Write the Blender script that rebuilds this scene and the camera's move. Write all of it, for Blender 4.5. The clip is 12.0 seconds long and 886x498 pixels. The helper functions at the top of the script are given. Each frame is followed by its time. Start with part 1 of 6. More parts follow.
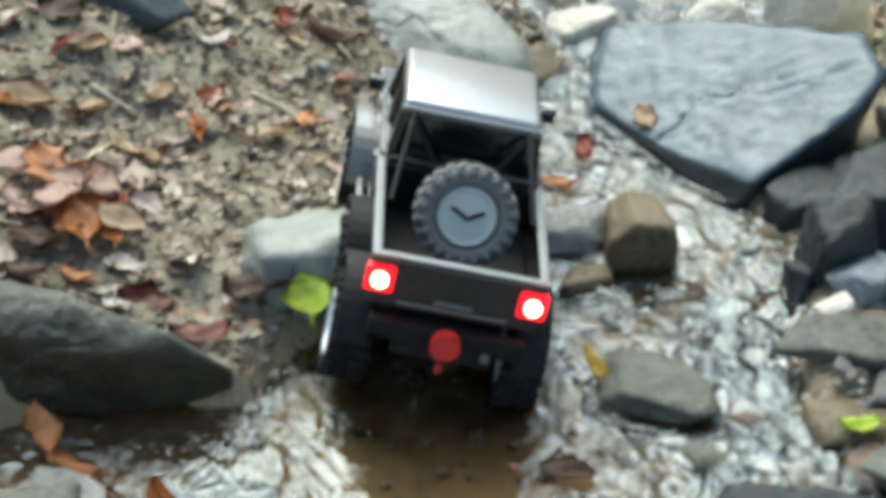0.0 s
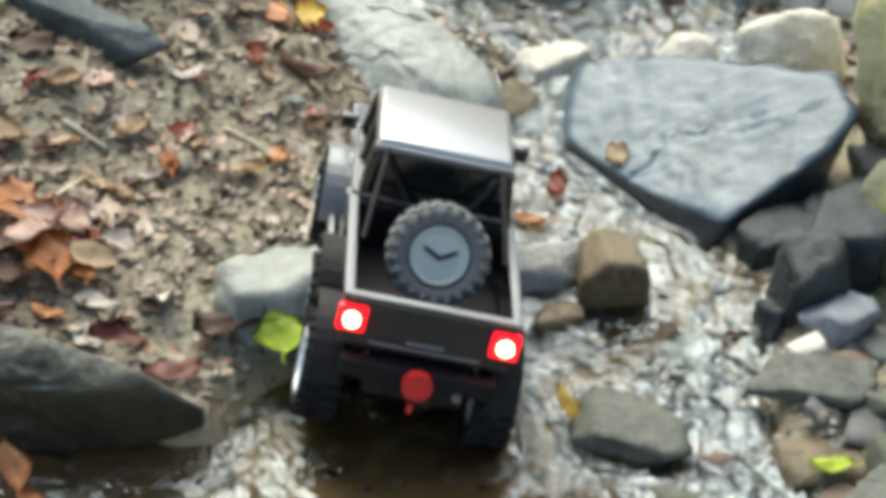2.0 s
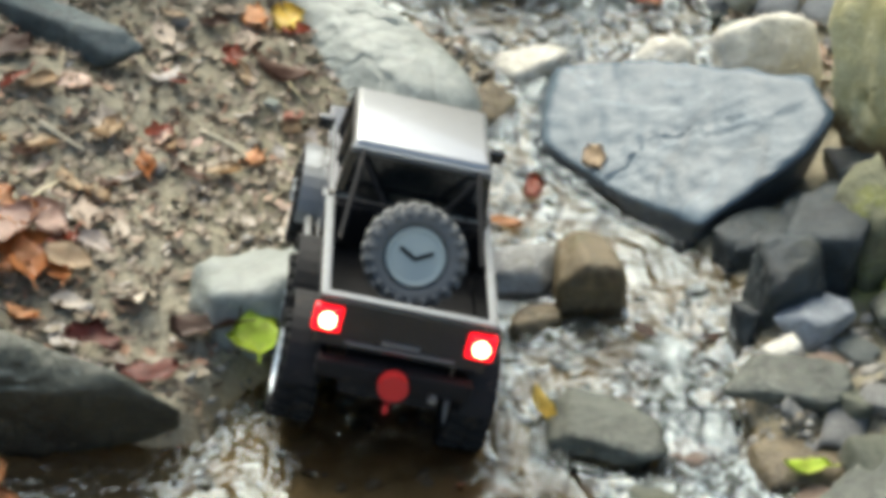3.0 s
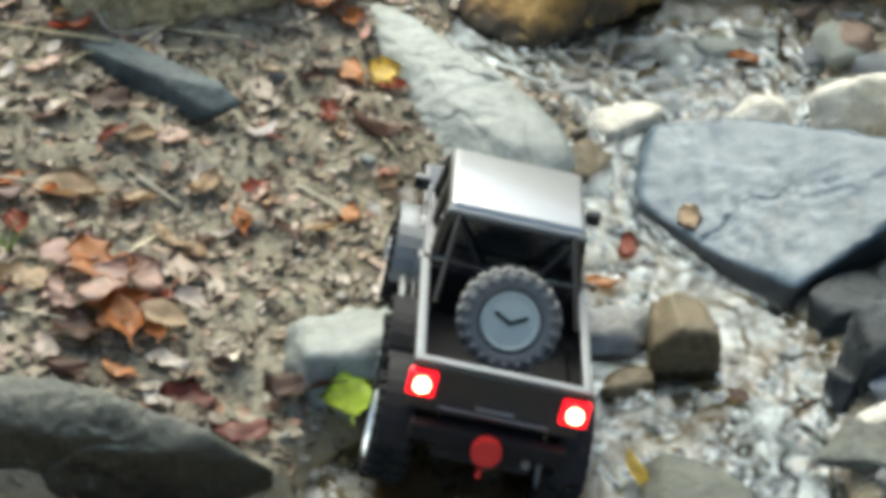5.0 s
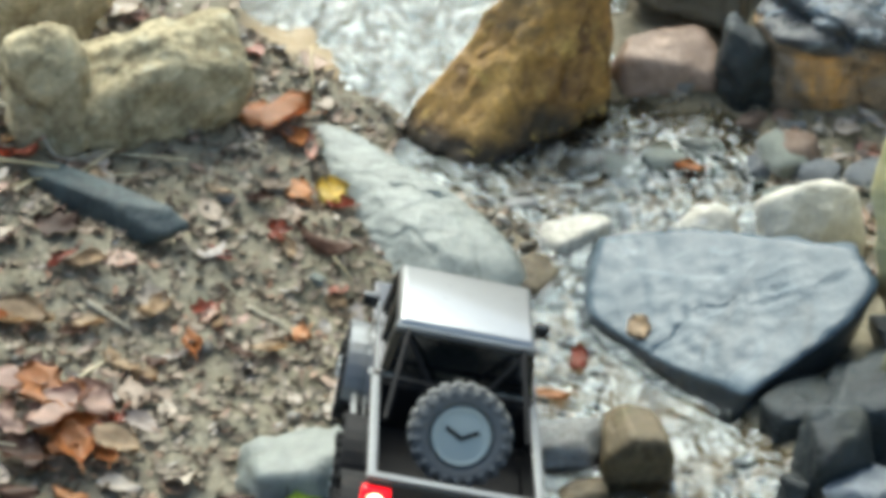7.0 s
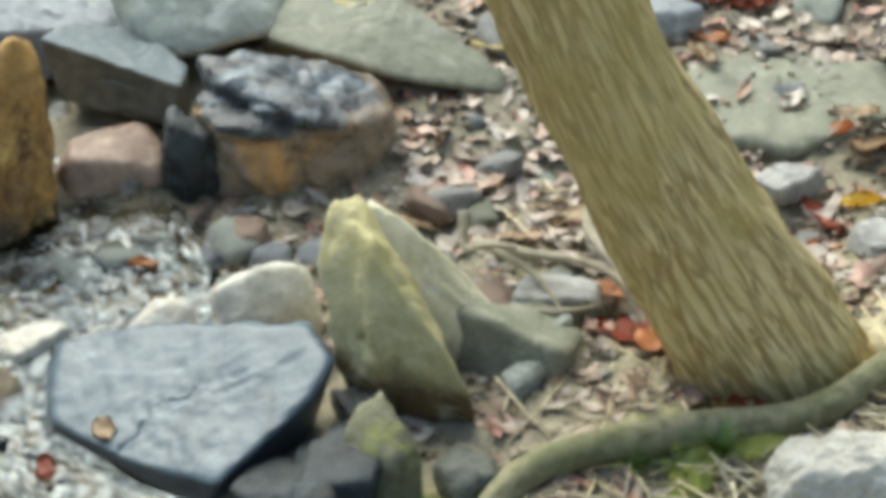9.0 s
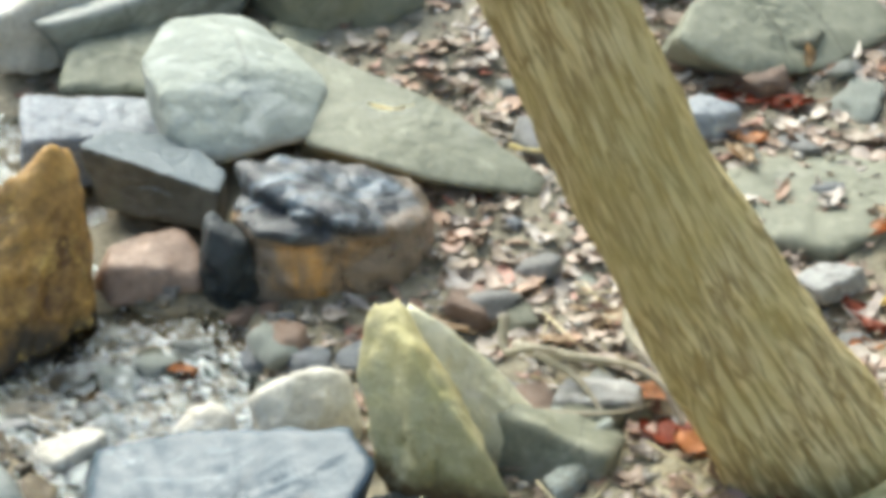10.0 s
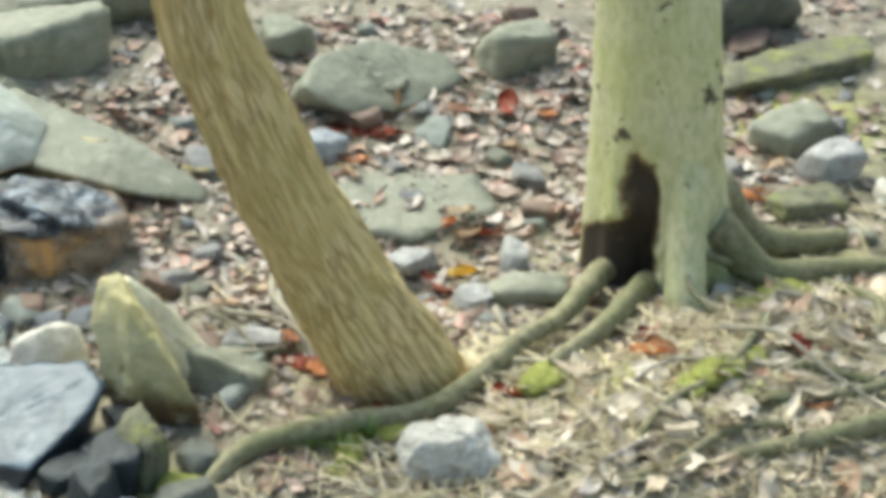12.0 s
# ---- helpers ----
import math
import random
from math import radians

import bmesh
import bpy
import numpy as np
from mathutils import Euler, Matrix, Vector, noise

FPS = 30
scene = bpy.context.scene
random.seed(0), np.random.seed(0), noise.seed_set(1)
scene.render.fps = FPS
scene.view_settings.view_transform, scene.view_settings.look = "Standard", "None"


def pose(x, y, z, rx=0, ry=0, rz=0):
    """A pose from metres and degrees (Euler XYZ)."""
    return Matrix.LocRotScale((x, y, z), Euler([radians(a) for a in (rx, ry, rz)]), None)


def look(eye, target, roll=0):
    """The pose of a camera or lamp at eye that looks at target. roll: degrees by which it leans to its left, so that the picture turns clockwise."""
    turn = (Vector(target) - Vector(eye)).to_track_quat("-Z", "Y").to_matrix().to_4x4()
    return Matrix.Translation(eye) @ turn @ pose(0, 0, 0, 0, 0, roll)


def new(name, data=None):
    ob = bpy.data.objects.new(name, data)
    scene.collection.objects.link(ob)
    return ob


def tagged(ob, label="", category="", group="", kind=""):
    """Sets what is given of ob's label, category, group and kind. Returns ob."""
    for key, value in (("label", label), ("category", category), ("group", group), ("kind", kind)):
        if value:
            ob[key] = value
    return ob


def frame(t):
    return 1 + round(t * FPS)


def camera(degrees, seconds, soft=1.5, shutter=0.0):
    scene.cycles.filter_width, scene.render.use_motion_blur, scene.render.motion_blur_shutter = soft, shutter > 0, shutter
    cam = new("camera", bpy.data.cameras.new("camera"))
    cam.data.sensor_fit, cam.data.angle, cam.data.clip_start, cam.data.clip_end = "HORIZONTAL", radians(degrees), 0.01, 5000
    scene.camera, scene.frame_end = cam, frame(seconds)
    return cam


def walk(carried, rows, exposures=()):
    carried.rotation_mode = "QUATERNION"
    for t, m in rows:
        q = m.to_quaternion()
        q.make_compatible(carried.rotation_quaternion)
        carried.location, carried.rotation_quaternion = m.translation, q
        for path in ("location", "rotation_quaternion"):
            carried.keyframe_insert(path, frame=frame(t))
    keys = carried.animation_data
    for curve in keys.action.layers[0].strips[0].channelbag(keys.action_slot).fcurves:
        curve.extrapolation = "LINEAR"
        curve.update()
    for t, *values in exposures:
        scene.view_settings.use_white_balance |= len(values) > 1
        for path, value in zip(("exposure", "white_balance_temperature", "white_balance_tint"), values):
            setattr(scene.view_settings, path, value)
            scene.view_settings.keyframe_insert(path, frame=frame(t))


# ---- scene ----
cam = camera(22.0, 12.0, soft=5.6)
PATH = [
    (0, pose(-0.0239, 0.0596, 1.6227, 54.000, 0, 0.000) @ pose(0, 0, 0, 0, 0, -0.567)),
    (0.5, pose(-0.0146, 0.0565, 1.6202, 52.460, 0, -1.062) @ pose(0, 0, 0, 0, 0, -0.459)),
    (1, pose(-0.0331, 0.0636, 1.6274, 53.132, 0, -0.437) @ pose(0, 0, 0, 0, 0, -0.423)),
    (1.5, pose(-0.0326, 0.0696, 1.6299, 52.978, 0, -0.212) @ pose(0, 0, 0, 0, 0, -0.290)),
    (2, pose(-0.0258, 0.0742, 1.6366, 54.530, 0, -0.917) @ pose(0, 0, 0, 0, 0, 0.202)),
    (2.5, pose(-0.0294, 0.0740, 1.6380, 54.767, 0, -1.534) @ pose(0, 0, 0, 0, 0, 0.775)),
    (2.7, pose(-0.0274, 0.0659, 1.6265, 54.853, 0, -1.826) @ pose(0, 0, 0, 0, 0, 0.795)),
    (4.3, pose(-0.0028, 0.0868, 1.6448, 54.785, 0, 1.507) @ pose(0, 0, 0, 0, 0, -0.886)),
    (4.5, pose(-0.0268, 0.0913, 1.6636, 54.562, 0, 1.099) @ pose(0, 0, 0, 0, 0, -0.335)),
    (5, pose(-0.0306, 0.0901, 1.6646, 55.422, 0, 1.139) @ pose(0, 0, 0, 0, 0, -0.193)),
    (5.5, pose(-0.0310, 0.0966, 1.6655, 56.903, 0, 1.277) @ pose(0, 0, 0, 0, 0, -0.619)),
    (6, pose(-0.0193, 0.0934, 1.6618, 56.985, 0, 1.613) @ pose(0, 0, 0, 0, 0, -1.054)),
    (6.5, pose(-0.0211, 0.0965, 1.6645, 57.844, 0, 0.991) @ pose(0, 0, 0, 0, 0, -0.758)),
    (6.7, pose(-0.0217, 0.0922, 1.6694, 57.938, 0, 0.757) @ pose(0, 0, 0, 0, 0, -0.722)),
    (8.3, pose(0.0471, 0.0735, 1.6326, 61.331, 0, -9.244) @ pose(0, 0, 0, 0, 0, -1.798)),
    (8.5, pose(0.0409, 0.0800, 1.6400, 61.101, 0, -11.072) @ pose(0, 0, 0, 0, 0, -0.944)),
    (9, pose(0.0539, 0.0754, 1.6525, 60.833, 0, -14.393) @ pose(0, 0, 0, 0, 0, 0.182)),
    (9.5, pose(0.0569, 0.0802, 1.6499, 62.301, 0, -15.681) @ pose(0, 0, 0, 0, 0, 0.919)),
    (10, pose(0.0534, 0.0879, 1.6489, 63.396, 0, -13.360) @ pose(0, 0, 0, 0, 0, -0.826)),
    (10.5, pose(0.0738, 0.0771, 1.6444, 63.422, 0, -14.389) @ pose(0, 0, 0, 0, 0, -0.807)),
    (11, pose(0.0089, -0.0871, 1.7511, 62.778, 0, -19.688) @ pose(0, 0, 0, 0, 0, 1.580)),
    (11.5, pose(-0.2523, -0.7378, 2.0498, 63.769, 0, -22.912) @ pose(0, 0, 0, 0, 0, 3.261)),
    (12, pose(-0.4055, -1.1303, 2.2451, 63.901, 0, -24.000) @ pose(0, 0, 0, 0, 0, 3.031)),
]
walk(cam, PATH, exposures=[(0.0, 0.86, 6350, -1), (0.5, 0.76, 6350, -1), (1.3, 0.97, 6500, 2), (2.5, 0.92, 6850, 3), (6.7, 0.86, 6450, -1), (8.3, 0.77, 6400, -1), (9.5, 0.84, 6650, 2), (10.0, 1.08, 6600, 2), (10.5, 1.26, 6600, 3), (11.1, 0.98, 6400, 3), (12.0, 0.99, 6550, 0)])

# ---- light ----
world = bpy.data.worlds.new("overcast_sky")
scene.world = world
world.use_nodes = True
wn = world.node_tree
sky = wn.nodes.new("ShaderNodeTexSky")
sky.sky_type = 'NISHITA'
sky.sun_disc = False
sky.sun_elevation = radians(50)
sky.sun_rotation = radians(-16)
sky.air_density, sky.dust_density = 1.0, 4.0
wn.nodes["Background"].inputs["Strength"].default_value = 0.15
wn.links.new(sky.outputs[0], wn.nodes["Background"].inputs["Color"])

sun = new("sun", bpy.data.lights.new("sun", 'SUN'))
sun.data.energy = 2.15
sun.data.angle = radians(58)
sun.data.color = (0.985, 1.0, 0.985)
sun.matrix_world = look((-2.0, 6.8, 8.5), (0, 0, 0))


# ---- materials ----
def tree_of(name):
    m = bpy.data.materials.new(name)
    m.use_nodes = True
    return m, m.node_tree.nodes, m.node_tree.links, m.node_tree.nodes["Principled BSDF"]


def ramp(nodes, stops):
    r = nodes.new("ShaderNodeValToRGB")
    el = r.color_ramp.elements
    while len(el) < len(stops):
        el.new(0.5)
    for e, (p, c) in zip(el, stops):
        e.position, e.color = p, (*c, 1)
    return r


def noise_node(nodes, links, vec, scale, detail=4, rough=0.55, distortion=0.0):
    n = nodes.new("ShaderNodeTexNoise")
    n.inputs["Scale"].default_value = scale
    n.inputs["Detail"].default_value = detail
    n.inputs["Roughness"].default_value = rough
    n.inputs["Distortion"].default_value = distortion
    links.new(vec, n.inputs["Vector"])
    return n.outputs["Fac"]


def shifted(nodes, links):
    """Object coordinates, moved by a random amount for each object."""
    tc, info = nodes.new("ShaderNodeTexCoord"), nodes.new("ShaderNodeObjectInfo")
    mul = nodes.new("ShaderNodeMath")
    mul.operation = 'MULTIPLY'
    mul.inputs[1].default_value = 37.0
    links.new(info.outputs["Random"], mul.inputs[0])
    add = nodes.new("ShaderNodeVectorMath")
    links.new(tc.outputs["Object"], add.inputs[0])
    links.new(mul.outputs[0], add.inputs[1])
    return add.outputs[0], info.outputs["Random"]


def mix(nodes, links, fac, a, b, blend='MIX'):
    m = nodes.new("ShaderNodeMix")
    m.data_type, m.blend_type = 'RGBA', blend
    for sock, v in ((m.inputs[0], fac), (m.inputs[6], a), (m.inputs[7], b)):
        if isinstance(v, (int, float)):
            sock.default_value = v
        elif isinstance(v, tuple):
            sock.default_value = (*v, 1)
        else:
            links.new(v, sock)
    return m.outputs[2]


def step(nodes, links, v, a, b):
    m = nodes.new("ShaderNodeMapRange")
    m.inputs[1].default_value, m.inputs[2].default_value = a, b
    links.new(v, m.inputs[0])
    return m.outputs[0]


def bumped(nodes, links, bsdf, heights, distance=0.004, strength=0.7):
    prev = None
    for h, d in heights:
        b = nodes.new("ShaderNodeBump")
        b.inputs["Strength"].default_value = strength
        b.inputs["Distance"].default_value = d
        links.new(h, b.inputs["Height"])
        if prev:
            links.new(prev, b.inputs["Normal"])
        prev = b.outputs[0]
    links.new(prev, bsdf.inputs["Normal"])


def stretched(nodes, links, vec, turn, scale):
    mp = nodes.new("ShaderNodeMapping")
    mp.inputs["Rotation"].default_value = turn
    mp.inputs["Scale"].default_value = scale
    links.new(vec, mp.inputs[0])
    return mp.outputs[0]


def stone_mat(name, dark, light, stain, stain_at=0.6, scale=9.0, rough=0.55, moss=None, moss_at=0.58, grain=0.003, top=None, gloss=0.5, cracks=0.6, streak=None, patchy=0.55, band=None, foot=None):
    m, n, k, b = tree_of(name)
    vec, rnd = shifted(n, k)
    big, mid, fine = noise_node(n, k, vec, scale, 5, 0.6, 0.6), noise_node(n, k, vec, scale * 7, 5, 0.65), noise_node(n, k, vec, 420, 2)
    base = ramp(n, [(0.36, dark), (0.5, tuple((a + c) / 2 for a, c in zip(dark, light))), (0.64, light)])
    both = mix(n, k, 0.45, big, mid)
    k.new(both, base.inputs[0])
    col = mix(n, k, step(n, k, noise_node(n, k, vec, scale * 0.7, 6, 0.7, 1.0), stain_at, stain_at + 0.14), base.outputs[0], stain)
    geo = n.new("ShaderNodeNewGeometry")
    sep = n.new("ShaderNodeSeparateXYZ")
    k.new(geo.outputs["Normal"], sep.inputs[0])
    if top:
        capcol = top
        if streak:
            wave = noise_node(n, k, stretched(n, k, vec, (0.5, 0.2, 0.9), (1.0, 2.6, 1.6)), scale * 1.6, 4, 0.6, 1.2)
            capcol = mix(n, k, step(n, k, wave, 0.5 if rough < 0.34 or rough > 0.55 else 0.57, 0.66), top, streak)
        # upward faces get the cap colour; on some stones this paints top light
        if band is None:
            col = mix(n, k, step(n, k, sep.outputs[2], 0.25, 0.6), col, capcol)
        else:
            # the cap rock: a layer of its own, with a wavy lower limit
            here, part_z, wavy = n.new("ShaderNodeTexCoord"), n.new("ShaderNodeSeparateXYZ"), n.new("ShaderNodeMath")
            k.new(here.outputs["Object"], part_z.inputs[0])
            wavy.operation = 'MULTIPLY_ADD'
            wavy.inputs[1].default_value = 0.09
            k.new(noise_node(n, k, vec, 9, 4, 0.6), wavy.inputs[0])
            k.new(part_z.outputs[2], wavy.inputs[2])
            col = mix(n, k, step(n, k, wavy.outputs[0], band, band + 0.012), col, capcol)
    if moss:
        grow = n.new("ShaderNodeMath")
        grow.operation = 'MULTIPLY'
        k.new(step(n, k, noise_node(n, k, vec, scale * 1.3, 6, 0.7), moss_at, moss_at + 0.12), grow.inputs[0])
        k.new(step(n, k, sep.outputs[2], -0.3, 0.5), grow.inputs[1])
        col = mix(n, k, grow.outputs[0], col, moss)
    if foot:
        # darker brown towards the foot, below an uneven line
        level, foot_tone = foot
        low, low_z, foot_line = n.new("ShaderNodeTexCoord"), n.new("ShaderNodeSeparateXYZ"), n.new("ShaderNodeMath")
        k.new(low.outputs["Object"], low_z.inputs[0])
        foot_line.operation = 'MULTIPLY_ADD'
        foot_line.inputs[1].default_value = 0.12
        k.new(noise_node(n, k, vec, 11, 5, 0.65), foot_line.inputs[0])
        k.new(low_z.outputs[2], foot_line.inputs[2])
        col = mix(n, k, step(n, k, foot_line.outputs[0], level + 0.035, level), col, foot_tone)
    # lichen and worn patches, and a few fine cracks
    patch = step(n, k, noise_node(n, k, vec, scale * 2.6, 6, 0.75, 0.4), 0.56, 0.66)
    half = n.new("ShaderNodeMath")
    half.operation = 'MULTIPLY'
    half.inputs[1].default_value = 0.1 if streak else patchy
    k.new(patch, half.inputs[0])
    col = mix(n, k, half.outputs[0], col, tuple(min(0.85, c * 1.45) for c in light))
    line = ramp(n, [(0.485, (1, 1, 1)), (0.5, (0.42, 0.4, 0.38)), (0.515, (1, 1, 1))])
    crackn = noise_node(n, k, stretched(n, k, vec, (0.3, 0.2, 0.7), (1.0, 0.3, 0.6)), scale * 0.8, 3, 0.5, 0.5)
    k.new(crackn, line.inputs[0])
    fade = n.new("ShaderNodeMath")
    fade.operation = 'MULTIPLY'
    fade.inputs[1].default_value = cracks
    k.new(step(n, k, noise_node(n, k, vec, scale * 0.9, 2), 0.44, 0.62), fade.inputs[0])
    col = mix(n, k, fade.outputs[0], col, line.outputs[0], 'MULTIPLY')
    speck = ramp(n, [(0.3, (0.72, 0.72, 0.72)), (0.7, (1.2, 1.2, 1.2))])
    k.new(fine, speck.inputs[0])
    col = mix(n, k, 0.7, col, speck.outputs[0], 'MULTIPLY')
    k.new(col, b.inputs["Base Color"])
    r = n.new("ShaderNodeMapRange")
    r.inputs[3].default_value, r.inputs[4].default_value = max(0.05, rough - 0.16), min(1, rough + 0.16)
    k.new(mid, r.inputs[0])
    k.new(r.outputs[0], b.inputs["Roughness"])
    b.inputs["Specular IOR Level"].default_value = gloss
    bumped(n, k, b, [(line.outputs[0], grain * 0.25), (mid, grain * 3.0), (fine, grain * 0.5)])
    return m


# dark base shows on the sides only: undercut shade put into the colour
SLATE = stone_mat("wet_blue_slate_shaded_sides", (0.03, 0.036, 0.04), (0.085, 0.10, 0.11), (0.09, 0.09, 0.07), 0.56, 5, 0.38, None, 0.5, 0.0012, (0.070, 0.105, 0.13), 0.4, 0.6, (0.135, 0.178, 0.205))
SHARD = stone_mat("dark_slate_shard", (0.03, 0.042, 0.042), (0.11, 0.145, 0.145), (0.10, 0.105, 0.075), 0.6, 16, 0.45)
BLUEGREY = stone_mat("blue_grey_stone", (0.17, 0.19, 0.20), (0.34, 0.37, 0.39), (0.22, 0.22, 0.19), 0.6, 11, 0.45)
# near-black tone holds the shade by the slab as well as wet stone
SHADE = stone_mat("dark_wet_stone_in_shade", (0.009, 0.012, 0.013), (0.038, 0.052, 0.057), (0.04, 0.045, 0.03), 0.6, 14, 0.35, gloss=0.4, patchy=0.3)
GREY = stone_mat("grey_field_stone", (0.18, 0.18, 0.165), (0.42, 0.42, 0.395), (0.19, 0.17, 0.12), 0.62, 9, 0.55)
PALE = stone_mat("pale_weathered_boulder", (0.27, 0.30, 0.255), (0.50, 0.52, 0.47), (0.26, 0.275, 0.19), 0.56, 5, 0.7, None, 0.5, 0.003, (0.32, 0.35, 0.30), 0.3, 0.4, streak=(0.46, 0.49, 0.44))
GREEN = stone_mat("algae_green_slab", (0.14, 0.15, 0.10), (0.265, 0.27, 0.20), (0.31, 0.315, 0.265), 0.60, 5, 0.65)
FLATROCK = stone_mat("olive_flat_rock", (0.14, 0.145, 0.10), (0.25, 0.255, 0.19), (0.28, 0.28, 0.23), 0.62, 5, 0.7)
WASHED = stone_mat("water_washed_ledge", (0.18, 0.195, 0.17), (0.32, 0.345, 0.31), (0.16, 0.145, 0.095), 0.62, 6, 0.4)
TAN = stone_mat("brown_sandstone", (0.075, 0.055, 0.028), (0.20, 0.155, 0.085), (0.12, 0.11, 0.04), 0.6, 12, 0.45)
RUST = stone_mat("iron_stained_rock", (0.13, 0.06, 0.018), (0.68, 0.40, 0.11), (0.12, 0.09, 0.045), 0.57, 7, 0.45, grain=0.004, foot=(-0.005, (0.05, 0.035, 0.018)))
CREAM = stone_mat("cream_quartz", (0.46, 0.43, 0.34), (0.74, 0.72, 0.62), (0.40, 0.31, 0.19), 0.62, 14, 0.55)
YELLOW = stone_mat("yellow_lichen_stone", (0.17, 0.12, 0.05), (0.80, 0.70, 0.44), (0.11, 0.08, 0.035), 0.55, 9, 0.8, None, 0.5, 0.006)
FIN = stone_mat("mossy_yellow_fin", (0.42, 0.375, 0.17), (0.72, 0.67, 0.41), (0.44, 0.34, 0.13), 0.57, 5, 0.7, (0.52, 0.465, 0.20), 0.52, 0.003, cracks=0.25, patchy=0.3, foot=(-0.012, (0.14, 0.09, 0.035)))
PLATE = stone_mat("grey_green_rock_plate", (0.50, 0.50, 0.33), (0.74, 0.73, 0.56), (0.48, 0.42, 0.20), 0.6, 6, 0.7, (0.44, 0.42, 0.15), 0.62, 0.003, cracks=0.3, patchy=0.4, foot=(-0.01, (0.16, 0.11, 0.05)))
# pale sheen on top, near-black sides: light and shade put into the colour
MOSSY_SHADED = stone_mat("mossy_stone_shaded_sides", (0.016, 0.014, 0.008), (0.055, 0.05, 0.03), (0.07, 0.07, 0.05), 0.6, 8, 0.45, None, 0.5, 0.004, (0.085, 0.088, 0.064), 0.5, 0.4, (0.19, 0.20, 0.165))
LIMEMOSS = stone_mat("green_mossy_rock", (0.07, 0.072, 0.04), (0.20, 0.20, 0.12), (0.12, 0.07, 0.03), 0.6, 10, 0.8, (0.19, 0.20, 0.05), 0.5)
PINK = stone_mat("pinkish_stone", (0.20, 0.13, 0.09), (0.40, 0.29, 0.22), (0.30, 0.27, 0.24), 0.58, 8, 0.5)
# pale blue streaks are wet sky glints, put into the cap colour
BLACKTOP = stone_mat("black_folded_rock", (0.10, 0.08, 0.055), (0.34, 0.26, 0.18), (0.66, 0.36, 0.10), 0.50, 5, 0.3, None, 0.5, 0.005, (0.02, 0.028, 0.035), 0.9, 0.5, (0.20, 0.26, 0.30), band=0.075)
# blue-grey on upward faces is the lit top, put into the colour
BLUETOP = stone_mat("brown_rock_with_lit_blue_top", (0.045, 0.043, 0.03), (0.15, 0.14, 0.10), (0.10, 0.11, 0.06), 0.56, 7, 0.45, None, 0.5, 0.004, (0.14, 0.17, 0.18), 0.4, 0.4, (0.10, 0.12, 0.125))
MOSS = stone_mat("bright_moss", (0.20, 0.22, 0.05), (0.38, 0.40, 0.11), (0.28, 0.26, 0.08), 0.6, 14, 0.9, None, 0.5, 0.006, cracks=0.0, gloss=0.2)
OLIVE = stone_mat("wet_olive_stone", (0.05, 0.055, 0.042), (0.16, 0.17, 0.135), (0.20, 0.15, 0.08), 0.6, 14, 0.4)
LICHEN = stone_mat("lichen_crusted_wood", (0.14, 0.15, 0.12), (0.40, 0.45, 0.42), (0.10, 0.085, 0.05), 0.55, 16, 0.8)


def ground_mat():
    m, n, k, b = tree_of("stream_bank_mud")
    tc = n.new("ShaderNodeTexCoord")
    v = tc.outputs["Object"]
    big, mid, fine = noise_node(n, k, v, 3.2, 5, 0.6), noise_node(n, k, v, 34, 6, 0.7), noise_node(n, k, v, 230, 3, 0.6)
    r = ramp(n, [(0.34, (0.115, 0.10, 0.066)), (0.47, (0.215, 0.195, 0.142)), (0.58, (0.295, 0.275, 0.21)), (0.70, (0.42, 0.40, 0.325))])
    k.new(mix(n, k, 0.55, mid, fine), r.inputs[0])
    tint = ramp(n, [(0.35, (0.85, 0.82, 0.72)), (0.65, (1.12, 1.1, 1.08))])
    k.new(big, tint.inputs[0])
    col = mix(n, k, 1.0, r.outputs[0], tint.outputs[0], 'MULTIPLY')
    wet = n.new("ShaderNodeAttribute")
    wet.attribute_name = "wet"
    col = mix(n, k, wet.outputs["Fac"], col, mix(n, k, 0.8, col, (0.46, 0.33, 0.17)))
    grass = n.new("ShaderNodeAttribute")
    grass.attribute_name = "moss"
    green = n.new("ShaderNodeAttribute")
    green.attribute_name = "green"
    gm = n.new("ShaderNodeMath")
    gm.operation = 'MULTIPLY'
    k.new(green.outputs["Fac"], gm.inputs[0])
    k.new(step(n, k, noise_node(n, k, v, 9, 5, 0.65), 0.32, 0.5), gm.inputs[1])
    col = mix(n, k, mix(n, k, 0.85, (0, 0, 0), grass.outputs["Color"]), col, (0.66, 0.59, 0.38))
    col = mix(n, k, gm.outputs[0], col, (0.36, 0.38, 0.085))
    k.new(col, b.inputs["Base Color"])
    rr = n.new("ShaderNodeMapRange")
    rr.inputs[3].default_value, rr.inputs[4].default_value = 0.78, 0.3
    k.new(wet.outputs["Fac"], rr.inputs[0])
    k.new(rr.outputs[0], b.inputs["Roughness"])
    bumped(n, k, b, [(mid, 0.012), (fine, 0.004)])
    return m


